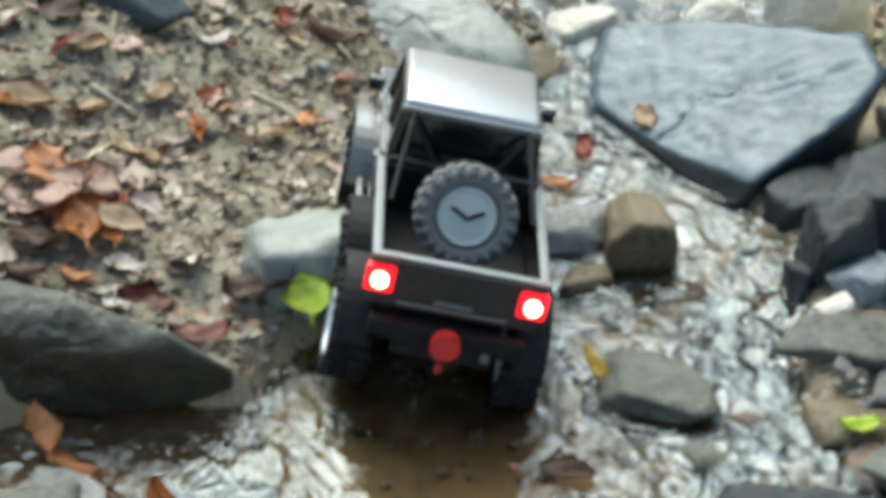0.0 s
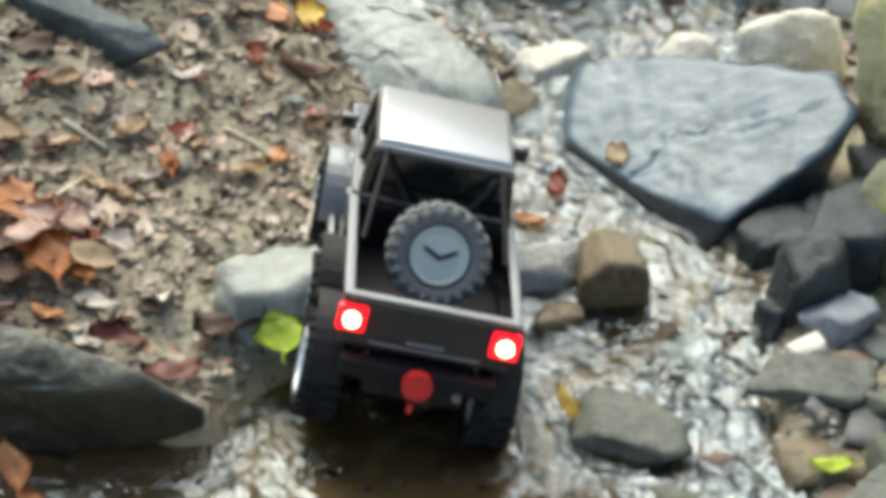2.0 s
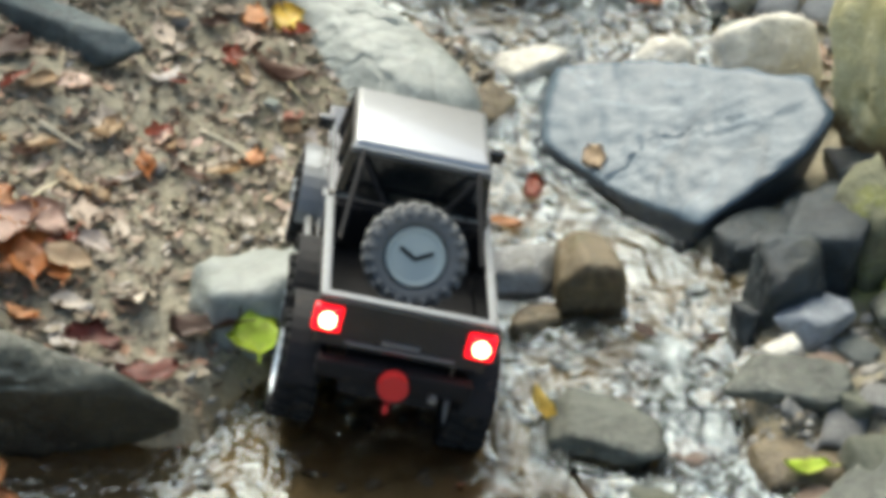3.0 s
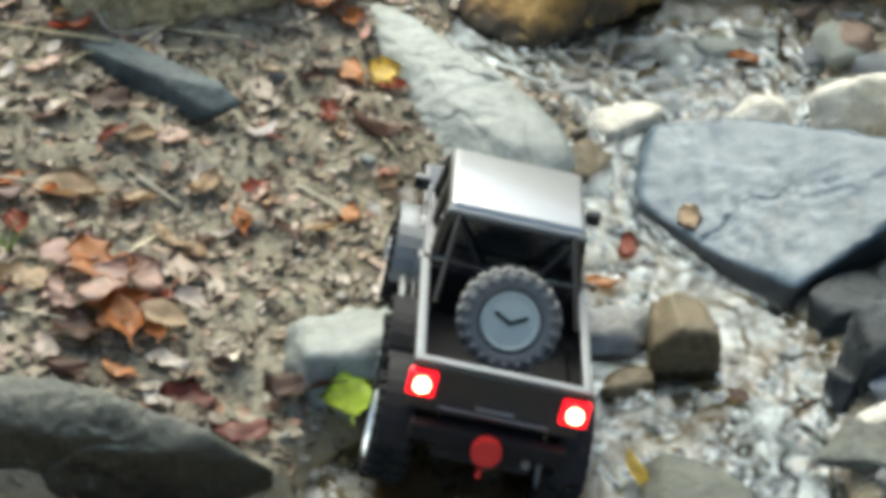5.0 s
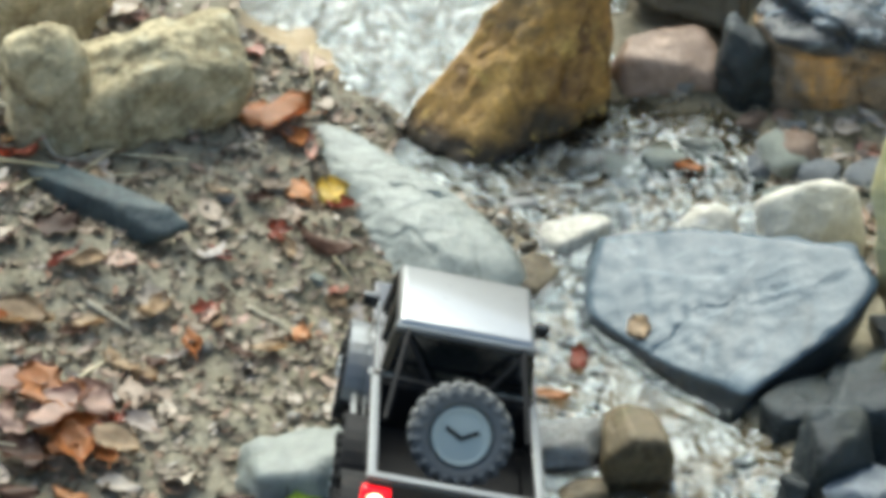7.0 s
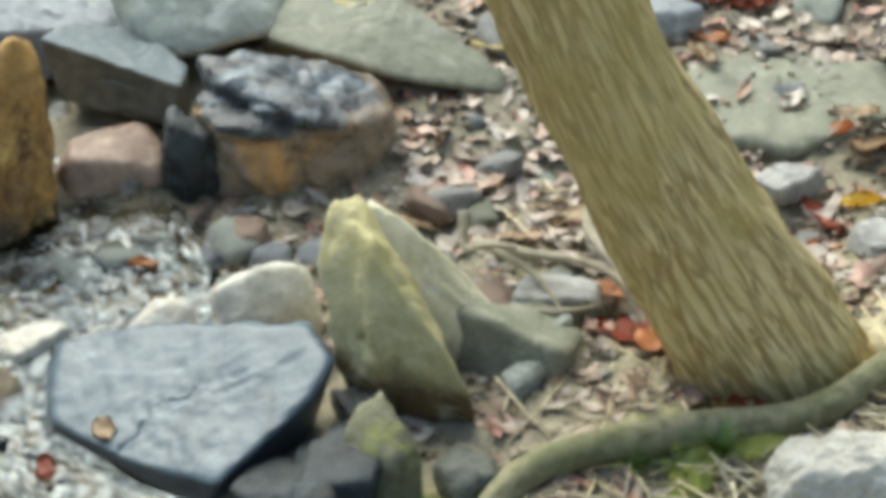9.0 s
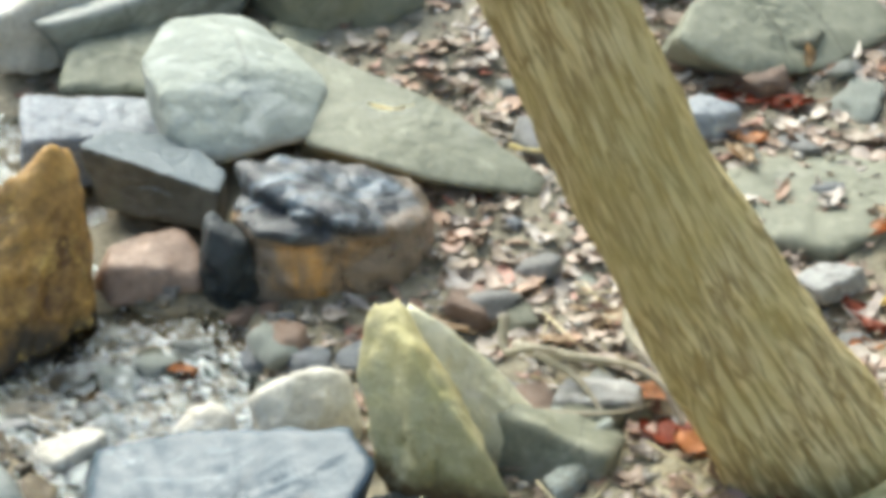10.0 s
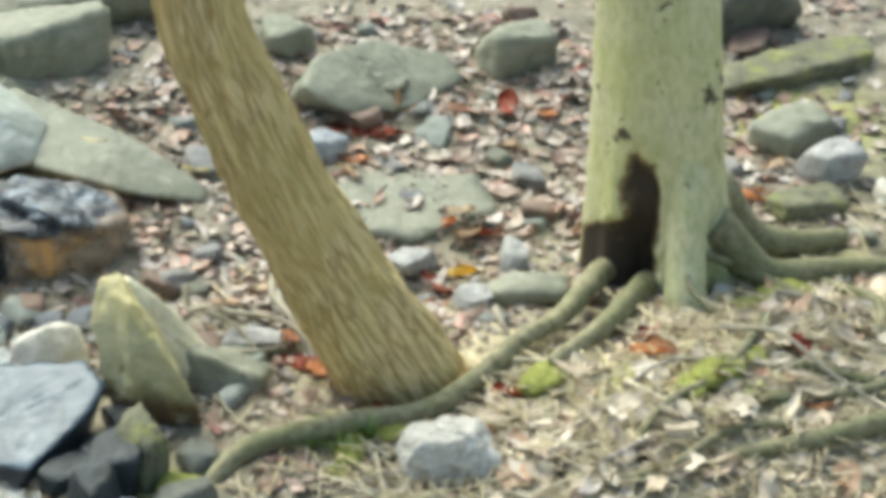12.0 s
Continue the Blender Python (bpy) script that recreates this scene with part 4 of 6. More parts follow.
# ---- trees ----
def tube_mesh(name, pts, radii, segs=24, rings=40, bark=0.0, seed=0, shape=None, stretch=5.0, rot_shade=None):
    """A tapered, bending limb through the given points."""
    P, R = np.array(pts, float), np.array(radii, float)
    t = np.linspace(0, len(P) - 1, rings)
    i = np.minimum(t.astype(int), len(P) - 2)
    u = (t - i)[:, None]
    Pm = np.concatenate([[2 * P[0] - P[1]], P, [2 * P[-1] - P[-2]]])
    a, b, c, d = Pm[i], Pm[i + 1], Pm[i + 2], Pm[i + 3]
    C = 0.5 * (2 * b + (c - a) * u + (2 * a - 5 * b + 4 * c - d) * u ** 2 + (3 * b - a - 3 * c + d) * u ** 3)
    rad = np.interp(t, range(len(R)), R)
    T = np.gradient(C, axis=0)
    T /= np.linalg.norm(T, axis=1)[:, None]
    run = np.concatenate([[0], np.cumsum(np.linalg.norm(np.diff(C, axis=0), axis=1))])
    side = Vector((1, 0, 0)) if abs(T[0][0]) < 0.9 else Vector((0, 1, 0))
    verts, grain, soft = [], [], []
    for k in range(rings):
        tz = Vector(T[k])
        ex = (side - tz * side.dot(tz)).normalized()
        side = ex
        ey = tz.cross(ex)
        for s in range(segs):
            w = 2 * math.pi * s / segs
            r = rad[k]
            if bark:
                q = Vector((math.cos(w) * r * 38, math.sin(w) * r * 38, run[k] * stretch + seed))
                r *= 1 + bark * (abs(noise.noise(q)) * 2 - 0.6) + bark * 0.7 * noise.noise(q * 2.3)
            r *= 1 + 0.05 * noise.noise(Vector((math.cos(w), math.sin(w), run[k] * 4 + seed)))
            if shape:
                r *= shape(w, run[k])
            soft.append(rot_shade(w, run[k]) if rot_shade else 0.0)
            grain += [math.cos(w) * rad[0], math.sin(w) * rad[0], run[k]]
            verts.append(tuple(Vector(C[k]) + (ex * math.cos(w) + ey * math.sin(w)) * r))
    faces = [(k * segs + s, k * segs + (s + 1) % segs, (k + 1) * segs + (s + 1) % segs, (k + 1) * segs + s) for k in range(rings - 1) for s in range(segs)]
    faces += [tuple(range(segs))[::-1], tuple((rings - 1) * segs + s for s in range(segs))]
    me = bpy.data.meshes.new(name)
    me.from_pydata(verts, [], faces)
    me.attributes.new("rot_shade", 'FLOAT', 'POINT').data.foreach_set("value", soft)
    me.attributes.new("grain_run", 'FLOAT_VECTOR', 'POINT').data.foreach_set("vector", grain)
    me.polygons.foreach_set("use_smooth", [True] * len(me.polygons))
    return me


def put(name, me, mat, parent=None, label=""):
    me.materials.append(mat)
    ob = new(name, me)
    ob.parent = parent
    return tagged(ob, label)


def thing(name, label, category, m=None, group=""):
    ob = new(name)
    ob.empty_display_size = 0.05
    if m:
        ob.matrix_world = m
    return tagged(ob, label, category, group)


BX, BY = 1.135, 2.47
lean = thing("leaning_tree", "leaning tree trunk with furrowed yellow-brown bark on the bank", "tree", pose(BX, BY, 0))
put("trunk", tube_mesh("trunk", [(0.05, 0.0, -0.10), (0.012, 0, 0.0), (-0.145, 0, 0.265), (-0.255, 0, 0.46), (-0.352, 0.0, 0.67), (-0.434, 0.0, 0.88), (-0.52, 0.05, 1.4), (-0.60, 0.1, 2.4), (-0.62, 0.15, 3.6)],
                       [0.13, 0.122, 0.103, 0.092, 0.083, 0.077, 0.07, 0.055, 0.03], 180, 420, 0.075, 4, None, 6.0), BARK, lean)
for a, b, r in (((0.06, -0.03, 0.0), (0.22, -0.06, -0.02), 0.045), ((-0.06, 0.05, 0.0), (-0.2, 0.10, -0.03), 0.04), ((0.05, 0.06, 0.02), (0.16, 0.16, -0.01), 0.04)):
    put("root", tube_mesh("root", [(a[0] * 0.3, a[1] * 0.3, 0.05), a, b], [0.07, r, 0.012], 18, 24, 0.04, r * 99), BARK, lean)
HX, HY = 1.80, 2.72
HZ = 0.02
beech = thing("beech_tree", "smooth green-grey beech trunk with a hollow and spreading roots", "tree", pose(HX, HY, HZ))


def flare(w, run):
    """Wider, ribbed foot, with a hollow towards the stream."""
    low = math.exp(-max(0, run - 0.10) / 0.16)
    ribs = 1 + 0.42 * low * (0.5 + 0.5 * math.cos(3 * w + 0.9)) + 0.10 * low * math.cos(7 * w)
    ribs *= 1 + 0.035 * math.cos(2 * w + 0.6 + run * 1.5) + 0.02 * math.cos(5 * w - run)
    dw = (w - 4.22 + math.pi) % (2 * math.pi) - math.pi
    deep = 0.06 + 0.50 * float(ease(-0.95, -0.35, dw))
    return ribs * (1 - deep * decay(w, run) * float(1 - 0.75 * ease(0.22, 0.40, run)))


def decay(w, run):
    """The rotten, shade-darkened hollow at the foot: wide below, with a narrow lobe that runs up beside the buttress.
    """
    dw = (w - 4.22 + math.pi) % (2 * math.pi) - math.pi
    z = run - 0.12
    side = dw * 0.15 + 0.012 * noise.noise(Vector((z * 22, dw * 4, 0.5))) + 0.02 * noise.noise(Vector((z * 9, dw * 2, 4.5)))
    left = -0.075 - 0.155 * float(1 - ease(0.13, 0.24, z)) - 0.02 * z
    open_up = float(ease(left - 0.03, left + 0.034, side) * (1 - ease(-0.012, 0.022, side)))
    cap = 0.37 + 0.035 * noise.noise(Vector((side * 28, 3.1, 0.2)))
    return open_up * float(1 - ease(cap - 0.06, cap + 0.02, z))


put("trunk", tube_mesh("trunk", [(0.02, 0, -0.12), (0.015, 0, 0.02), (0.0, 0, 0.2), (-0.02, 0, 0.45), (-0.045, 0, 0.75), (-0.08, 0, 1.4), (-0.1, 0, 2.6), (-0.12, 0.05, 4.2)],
                       [0.158, 0.150, 0.140, 0.130, 0.122, 0.115, 0.09, 0.05], 260, 420, 0.006, 9, flare, rot_shade=decay), BEECH, beech)


def root(pts, radii, mat=ROOT, label="", rings=60, segs=20):
    """Points in the plan, with heights over the ground."""
    P = [(x - HX, y - HY, hz(x, y) + h - HZ) for x, y, h in pts]
    return put("root", tube_mesh("root", P, radii, segs, rings, 0.014, len(pts) * 3.7 + pts[0][0], None, 3.0), mat, beech, label)


root([(0.60, 2.20, -0.03), (0.73, 2.285, 0.02), (0.92, 2.30, 0.03), (1.09, 2.30, 0.03), (1.22, 2.345, 0.035), (1.35, 2.41, 0.04), (1.47, 2.50, 0.045), (1.57, 2.59, 0.045), (1.65, 2.67, 0.045), (1.74, 2.75, 0.03)],
     [0.014, 0.022, 0.024, 0.023, 0.021, 0.020, 0.021, 0.024, 0.028, 0.03], ROOT, "long arching root with smooth mossy bark", 110)
root([(1.30, 2.30, 0.0), (1.45, 2.36, 0.03), (1.57, 2.45, 0.03), (1.65, 2.53, 0.03), (1.74, 2.62, 0.02)], [0.010, 0.018, 0.024, 0.026, 0.03], ROOT, "green root")
root([(1.92, 2.70, 0.22), (2.02, 2.70, 0.09), (2.14, 2.72, 0.03), (2.30, 2.74, 0.01)], [0.05, 0.042, 0.032, 0.02])
root([(1.88, 2.62, 0.16), (1.99, 2.57, 0.05), (2.14, 2.58, 0.03), (2.30, 2.62, 0.01), (2.42, 2.62, -0.01)], [0.05, 0.036, 0.03, 0.024, 0.016])
root([(1.80, 2.68, 0.40), (1.80, 2.60, 0.24), (1.785, 2.55, 0.10), (1.772, 2.51, 0.02), (1.768, 2.47, -0.04)], [0.05, 0.045, 0.043, 0.045, 0.03], BEECH)
root([(1.62, 2.06, 0.0), (1.74, 2.03, 0.012), (1.87, 2.02, 0.015), (2.0, 2.04, 0.008), (2.15, 2.0, -0.01)], [0.008, 0.012, 0.013, 0.012, 0.008], label="thin surface root")
root([(1.70, 2.20, 0.0), (1.80, 2.12, 0.012), (1.92, 2.05, 0.012), (2.1, 1.95, 0.0)], [0.008, 0.009, 0.009, 0.006], label="thin surface root")
root([(1.98, 2.34, 0.01), (2.0, 2.44, 0.02), (1.98, 2.52, 0.03), (1.92, 2.58, 0.08)], [0.012, 0.014, 0.016, 0.02], label="pale surface root")
root([(1.78, 2.37, 0.0), (1.76, 2.48, 0.06), (1.80, 2.55, 0.11), (1.90, 2.56, 0.09)], [0.006, 0.007, 0.008, 0.01], label="thin looping root")
root([(1.55, 1.93, 0.0), (1.72, 1.90, 0.02), (1.90, 1.92, 0.02), (2.1, 1.9, 0.0)], [0.012, 0.02, 0.022, 0.015], label="thick surface root")

root([(1.40, 2.02, 0.0), (1.50, 2.08, 0.012), (1.62, 2.12, 0.014), (1.76, 2.22, 0.012), (1.86, 2.34, 0.01)], [0.006, 0.009, 0.010, 0.011, 0.012], label="thin pale surface root")
root([(1.28, 1.95, 0.0), (1.42, 1.93, 0.012), (1.58, 1.97, 0.012), (1.72, 1.96, 0.0)], [0.006, 0.008, 0.009, 0.006], label="thin pale surface root")
root([(2.02, 2.20, 0.0), (2.10, 2.28, 0.016), (2.16, 2.40, 0.016), (2.12, 2.56, 0.01)], [0.008, 0.012, 0.012, 0.012], label="pale surface root")


def limbs(tree, x, y, z0, spread_by, n, seed):
    """Bare limbs high on a trunk, with a few leaves left on them."""
    r = random.Random(seed)
    V, F = [], []
    for i in range(n):
        a, z, ln = 2.4 * i + seed, z0 + i * 0.28, r.uniform(0.7, 1.3) * spread_by
        tip = (x + math.cos(a) * ln, y + math.sin(a) * ln, z + ln * 0.9)
        mid = (x + math.cos(a) * ln * 0.45, y + math.sin(a) * ln * 0.45, z + ln * 0.3)
        put("limb", tube_mesh("limb", [(x, y, z), mid, tip], [0.03, 0.02, 0.006], 10, 16), BARK if tree is lean else BEECH, tree)
        for j in range(26):
            t = r.uniform(0.4, 1.05)
            p = Vector(mid).lerp(Vector(tip), t) + Vector((r.gauss(0, 0.14), r.gauss(0, 0.14), r.gauss(0, 0.1)))
            turn = Euler((r.uniform(-1, 1), r.uniform(-1, 1), r.uniform(0, 6.3))).to_matrix()
            k = len(V)
            for q in ((0, -0.04, 0), (0.022, 0, 0.006), (0, 0.045, 0), (-0.022, 0, 0.006)):
                V.append(tuple(p + turn @ Vector(q)))
            F += [(k, k + 1, k + 2), (k, k + 2, k + 3)]
    me = bpy.data.meshes.new("crown")
    me.from_pydata(V, [], F)
    put("crown", me, LITTER, tree, "sparse dry autumn leaves")


limbs(lean, -0.60, 0.1, 2.3, 0.8, 5, 1)
limbs(beech, -0.1, 0.0, 2.5, 1.0, 7, 2)

# ---- the model truck ----
def bm_box(size, at=(0, 0, 0), bevel=0.0, taper=(1, 1), seg=2, turn=None):
    bm = bmesh.new()
    bmesh.ops.create_cube(bm, size=1)
    for v in bm.verts:
        s = taper if v.co.z > 0 else (1, 1)
        v.co = Vector((v.co.x * size[0] * s[0], v.co.y * size[1] * s[1], v.co.z * size[2]))
    if bevel:
        bmesh.ops.bevel(bm, geom=list(bm.edges), offset=bevel, segments=seg, affect='EDGES', profile=0.6)
    if turn:
        bmesh.ops.transform(bm, matrix=turn, verts=bm.verts)
    bmesh.ops.translate(bm, vec=at, verts=bm.verts)
    return bm


def bm_rod(a, b, r, segs=10):
    a, b = Vector(a), Vector(b)
    bm = bmesh.new()
    bmesh.ops.create_cone(bm, cap_ends=True, segments=segs, radius1=r, radius2=r, depth=(b - a).length)
    bmesh.ops.transform(bm, matrix=Matrix.Translation((a + b) / 2) @ (b - a).to_track_quat('Z', 'Y').to_matrix().to_4x4(), verts=bm.verts)
    return bm


def bm_lathe(profile, segs=36):
    """Turns (x, radius) pairs round the x axis."""
    bm = bmesh.new()
    rings = [[bm.verts.new((x, r * math.cos(2 * math.pi * s / segs), r * math.sin(2 * math.pi * s / segs))) for s in range(segs)] for x, r in profile]
    for a, b in zip(rings, rings[1:]):
        for s in range(segs):
            bm.faces.new((a[s], a[(s + 1) % segs], b[(s + 1) % segs], b[s]))
    return bm


def joined(*parts):
    bm = bmesh.new()
    for p in parts:
        tmp = bpy.data.meshes.new("tmp")
        p.to_mesh(tmp)
        p.free()
        bm.from_mesh(tmp)
        bpy.data.meshes.remove(tmp)
    return bm


def part(name, bm, mat, parent, label="", smooth=False):
    me = bpy.data.meshes.new(name)
    bmesh.ops.recalc_face_normals(bm, faces=bm.faces)
    bm.to_mesh(me)
    bm.free()
    if smooth:
        me.polygons.foreach_set("use_smooth", [True] * len(me.polygons))
    me.materials.append(mat)
    ob = new(name, me)
    ob.parent = parent
    return tagged(ob, label)


def shared(name, src, parent, m, label=""):
    ob = new(name, src.data)
    ob.parent = parent
    ob.matrix_basis = m
    return tagged(ob, label)


def bm_tyre(R, w):
    h = w / 2
    body = bm_lathe([(-h * 0.7, R * 0.60), (-h, R * 0.68), (-h, R * 0.86), (-h * 0.8, R * 0.94), (h * 0.8, R * 0.94), (h, R * 0.86), (h, R * 0.68), (h * 0.7, R * 0.60), (-h * 0.7, R * 0.60)], 40)
    lugs = []
    for i in range(22):
        for s in (-1, 1):
            a = 2 * math.pi * (i + 0.25 * s) / 22
            lug = bm_box((w * 0.46, R * 0.17, R * 0.06), (0, 0, 0), R * 0.012, seg=1)
            bmesh.ops.transform(lug, matrix=Matrix.Rotation(a, 4, 'X') @ Matrix.Translation((s * w * 0.27, 0, R * 0.965)) @ Matrix.Rotation(0.22 * s, 4, 'Z'), verts=lug.verts)
            lugs.append(lug)
            side = bm_box((w * 0.05, R * 0.12, R * 0.16), (0, 0, 0))
            bmesh.ops.transform(side, matrix=Matrix.Rotation(a, 4, 'X') @ Matrix.Translation((s * w * 0.50, 0, R * 0.86)), verts=side.verts)
            lugs.append(side)
    return joined(body, *lugs)


def bm_rim(R, w):
    """Deep dish with a hub and a lip, facing +x."""
    h = w / 2
    dish = bm_lathe([(h * 0.85, R * 0.66), (h * 1.02, R * 0.63), (h * 1.02, R * 0.57), (h * 0.55, R * 0.53), (h * 0.45, R * 0.2), (h * 0.8, R * 0.16), (h * 0.85, R * 0.04), (h * 0.85, 0.0001)], 32)
    back = bm_lathe([(-h * 0.8, R * 0.62), (-h * 0.7, 0.0001)], 24)
    spokes = []
    for i in range(6):
        sp = bm_box((w * 0.10, R * 0.12, R * 0.40), (0, 0, 0), R * 0.015, seg=1)
        bmesh.ops.transform(sp, matrix=Matrix.Rotation(i * math.pi / 3, 4, 'X') @ Matrix.Translation((h * 0.62, 0, R * 0.34)), verts=sp.verts)
        spokes.append(sp)
    return joined(dish, back, *spokes)


def bm_arch(x, y, z, r0, r1, w, a0=10, a1=170, n=14):
    """A wheel-arch flare round the x axis."""
    bm = bmesh.new()
    rows = []
    for i in range(n + 1):
        a = radians(a0 + (a1 - a0) * i / n)
        c, s = math.cos(a), math.sin(a)
        rows.append([bm.verts.new((x + dx, y + rr * c, z + rr * s)) for dx, rr in ((-w / 2, r0), (w / 2, r0), (w / 2, r1), (-w / 2, r1))])
    for p, q in zip(rows, rows[1:]):
        for i in range(4):
            bm.faces.new((p[i], p[(i + 1) % 4], q[(i + 1) % 4], q[i]))
    bm.faces.new(rows[0])
    bm.faces.new(rows[-1][::-1])
    return bm


TRUCK = pose(-0.044, 2.043, 0.014, -6.0, 13.0, -1.5)
truck = thing("model_truck", "black six-wheeled model pickup truck with lit tail lamps in the stream", "toy truck", TRUCK)
R = 0.060
AX = 0.040
# chassis
for s in (-1, 1):
    part("chassis_rail", bm_box((0.012, 0.48, 0.016), (s * 0.034, 0.175, 0.082), 0.002), PLASTIC, truck)
AXLES = (0.0, 0.125, 0.355)
for y in AXLES:
    part("axle", joined(bm_rod((-0.095, y, AX), (0.095, y, AX), 0.008, 14), bm_box((0.034, 0.032, 0.034), (0.008, y, AX), 0.008)), PLASTIC, truck)
tyre = None
for y in AXLES:
    for s in (-1, 1):
        m = Matrix.Translation((s * 0.096, y, AX)) @ Matrix.Rotation(0 if s > 0 else math.pi, 4, 'Z') @ Matrix.Rotation(0.3 * y * 20, 4, 'X')
        if tyre is None:
            wheel = part("wheel", bm_tyre(R, 0.046), RUBBER, truck, "knobbly black tyre on a pale rim", True)
            wheel.matrix_basis = m
            rim = part("rim", bm_rim(R, 0.046), RIM, wheel, "pale grey spoked rim")
            tyre = wheel
        else:
            wheel = shared("wheel", tyre, truck, m, "knobbly black tyre on a pale rim")
            shared("rim", rim, wheel, Matrix(), "pale grey spoked rim")
# load bed
W = 0.182
part("bed_floor", bm_box((W - 0.01, 0.212, 0.006), (0, 0.036, 0.118), 0.001), PLASTIC, truck)
for s in (-1, 1):
    side = part("bed_side", bm_box((0.008, 0.212, 0.058), (s * W / 2, 0.036, 0.147), 0.002), PAINT, truck)
    part("top_rail", bm_box((0.010, 0.216, 0.005), (s * W / 2, 0.036, 0.1785), 0.002), SILVER, side, "silver bed rail")
    for y in AXLES:
        part("wheel_arch", bm_arch(s * 0.098, y, AX + 0.01, 0.068, 0.075, 0.034), SILVER if y > 0.3 else PLASTIC, truck, "flared wheel arch")
    part("side_step", bm_rod((s * 0.098, 0.195, 0.070), (s * 0.098, 0.285, 0.070), 0.005), SILVER, truck, "silver side step")
    # braces behind the cab
    part("brace", bm_rod((s * 0.066, 0.142, 0.244), (s * 0.080, 0.040, 0.184), 0.0032), PLASTIC, truck)
    part("brace", bm_rod((s * 0.066, 0.140, 0.238), (s * 0.022, 0.115, 0.180), 0.0024), PLASTIC, truck)
gate = part("tailgate", bm_box((W + 0.006, 0.008, 0.056), (0, -0.070, 0.1465), 0.002), PAINT, truck, "dark tailgate")
part("top_rail", bm_box((W + 0.010, 0.010, 0.005), (0, -0.070, 0.1785), 0.002), SILVER, gate, "silver tailgate rail")
part("lower_trim", bm_box((W * 0.66, 0.004, 0.003), (0, -0.0755, 0.1265), 0.0008), SILVER, gate, "thin silver trim")
part("badge_plate", bm_box((0.042, 0.003, 0.005), (0, -0.0755, 0.1335), 0.0008), SILVER, gate, "plain silver plate")
part("bed_front_wall", bm_box((W, 0.008, 0.056), (0, 0.140, 0.147), 0.002), PLASTIC, truck)
part("cross_bar", bm_rod((-0.085, 0.118, 0.192), (0.085, 0.118, 0.192), 0.0035), PLASTIC, truck)
for s in (-1, 1):
    lamp = part("tail_lamp", bm_box((0.030, 0.010, 0.030), (s * 0.083, -0.074, 0.152), 0.003), TAILRED, truck, "lit red tail lamp")
    part("bulb", bm_rod((s * 0.083, -0.078, 0.152), (s * 0.083, -0.083, 0.152), 0.0085, 18), TAILCORE, lamp, "glowing lamp core")
part("rear_bumper", bm_box((0.17, 0.018, 0.022), (0, -0.080, 0.098), 0.004), PLASTIC, truck)
part("skid_plate", bm_box((0.11, 0.03, 0.045), (0, -0.062, 0.085), 0.004, (1, 0.6)), PLASTIC, truck)
hook = part("tow_cap", joined(bm_rod((0, -0.088, 0.095), (0, -0.100, 0.095), 0.0165, 20)), REDCAP, truck, "round red plastic cap")
part("tow_shackle", bm_box((0.006, 0.010, 0.012), (0, -0.080, 0.058), 0.002), REDCAP, truck, "red shackle")
part("exhaust_tip", bm_rod((0.045, -0.07, 0.088), (0.045, -0.094, 0.086), 0.005, 14), SILVER, truck, "shiny exhaust tip")
# spare wheel, leaning on the cross bar
M = Matrix.Translation((0.004, 0.040, 0.182)) @ Matrix.Rotation(radians(-90), 4, 'Z') @ Matrix.Rotation(radians(-22), 4, 'Y')
spare = part("spare_wheel", bm_tyre(0.057, 0.040), SPARE_RUBBER, truck, "grey dusty spare tyre in the load bed", True)
spare.matrix_basis = M
face = bm_lathe([(0.010, 0.034), (0.017, 0.033), (0.019, 0.0315), (0.019, 0.030), (0.017, 0.028), (0.017, 0.0001)], 32)
part("rim", face, SPARE_RIM, spare, "pale grey-green disc rim")
for a in (-62, 62):
    bar = bm_box((0.003, 0.0045, 0.022), (0, 0, 0), 0.001)
    bmesh.ops.transform(bar, matrix=Matrix.Translation((0.0185, 0, -0.002)) @ Matrix.Rotation(radians(a), 4, 'X') @ Matrix.Translation((0, 0, 0.010)), verts=bar.verts)
    part("rim_bar", bar, PLASTIC, spare, "dark bar on the rim")
# cab
part("cab_body", bm_box((W, 0.162, 0.085), (0, 0.226, 0.1425), 0.006), PAINT, truck, "gloss black cab", False)
house = part("window_band", bm_box((W - 0.014, 0.154, 0.060), (0, 0.224, 0.212), 0.004, (0.90, 0.90)), GLASS, truck, "dark tinted windows all round")
part("roof", bm_box((W - 0.020, 0.146, 0.014), (0, 0.222, 0.2455), 0.006, (0.95, 0.95), 3), ROOFPAINT, truck, "glossy roof mirroring the sky", True)
part("roof_edge", bm_box((W - 0.020, 0.006, 0.008), (0, 0.1495, 0.242), 0.002), SILVER, truck, "bright rear roof edge")
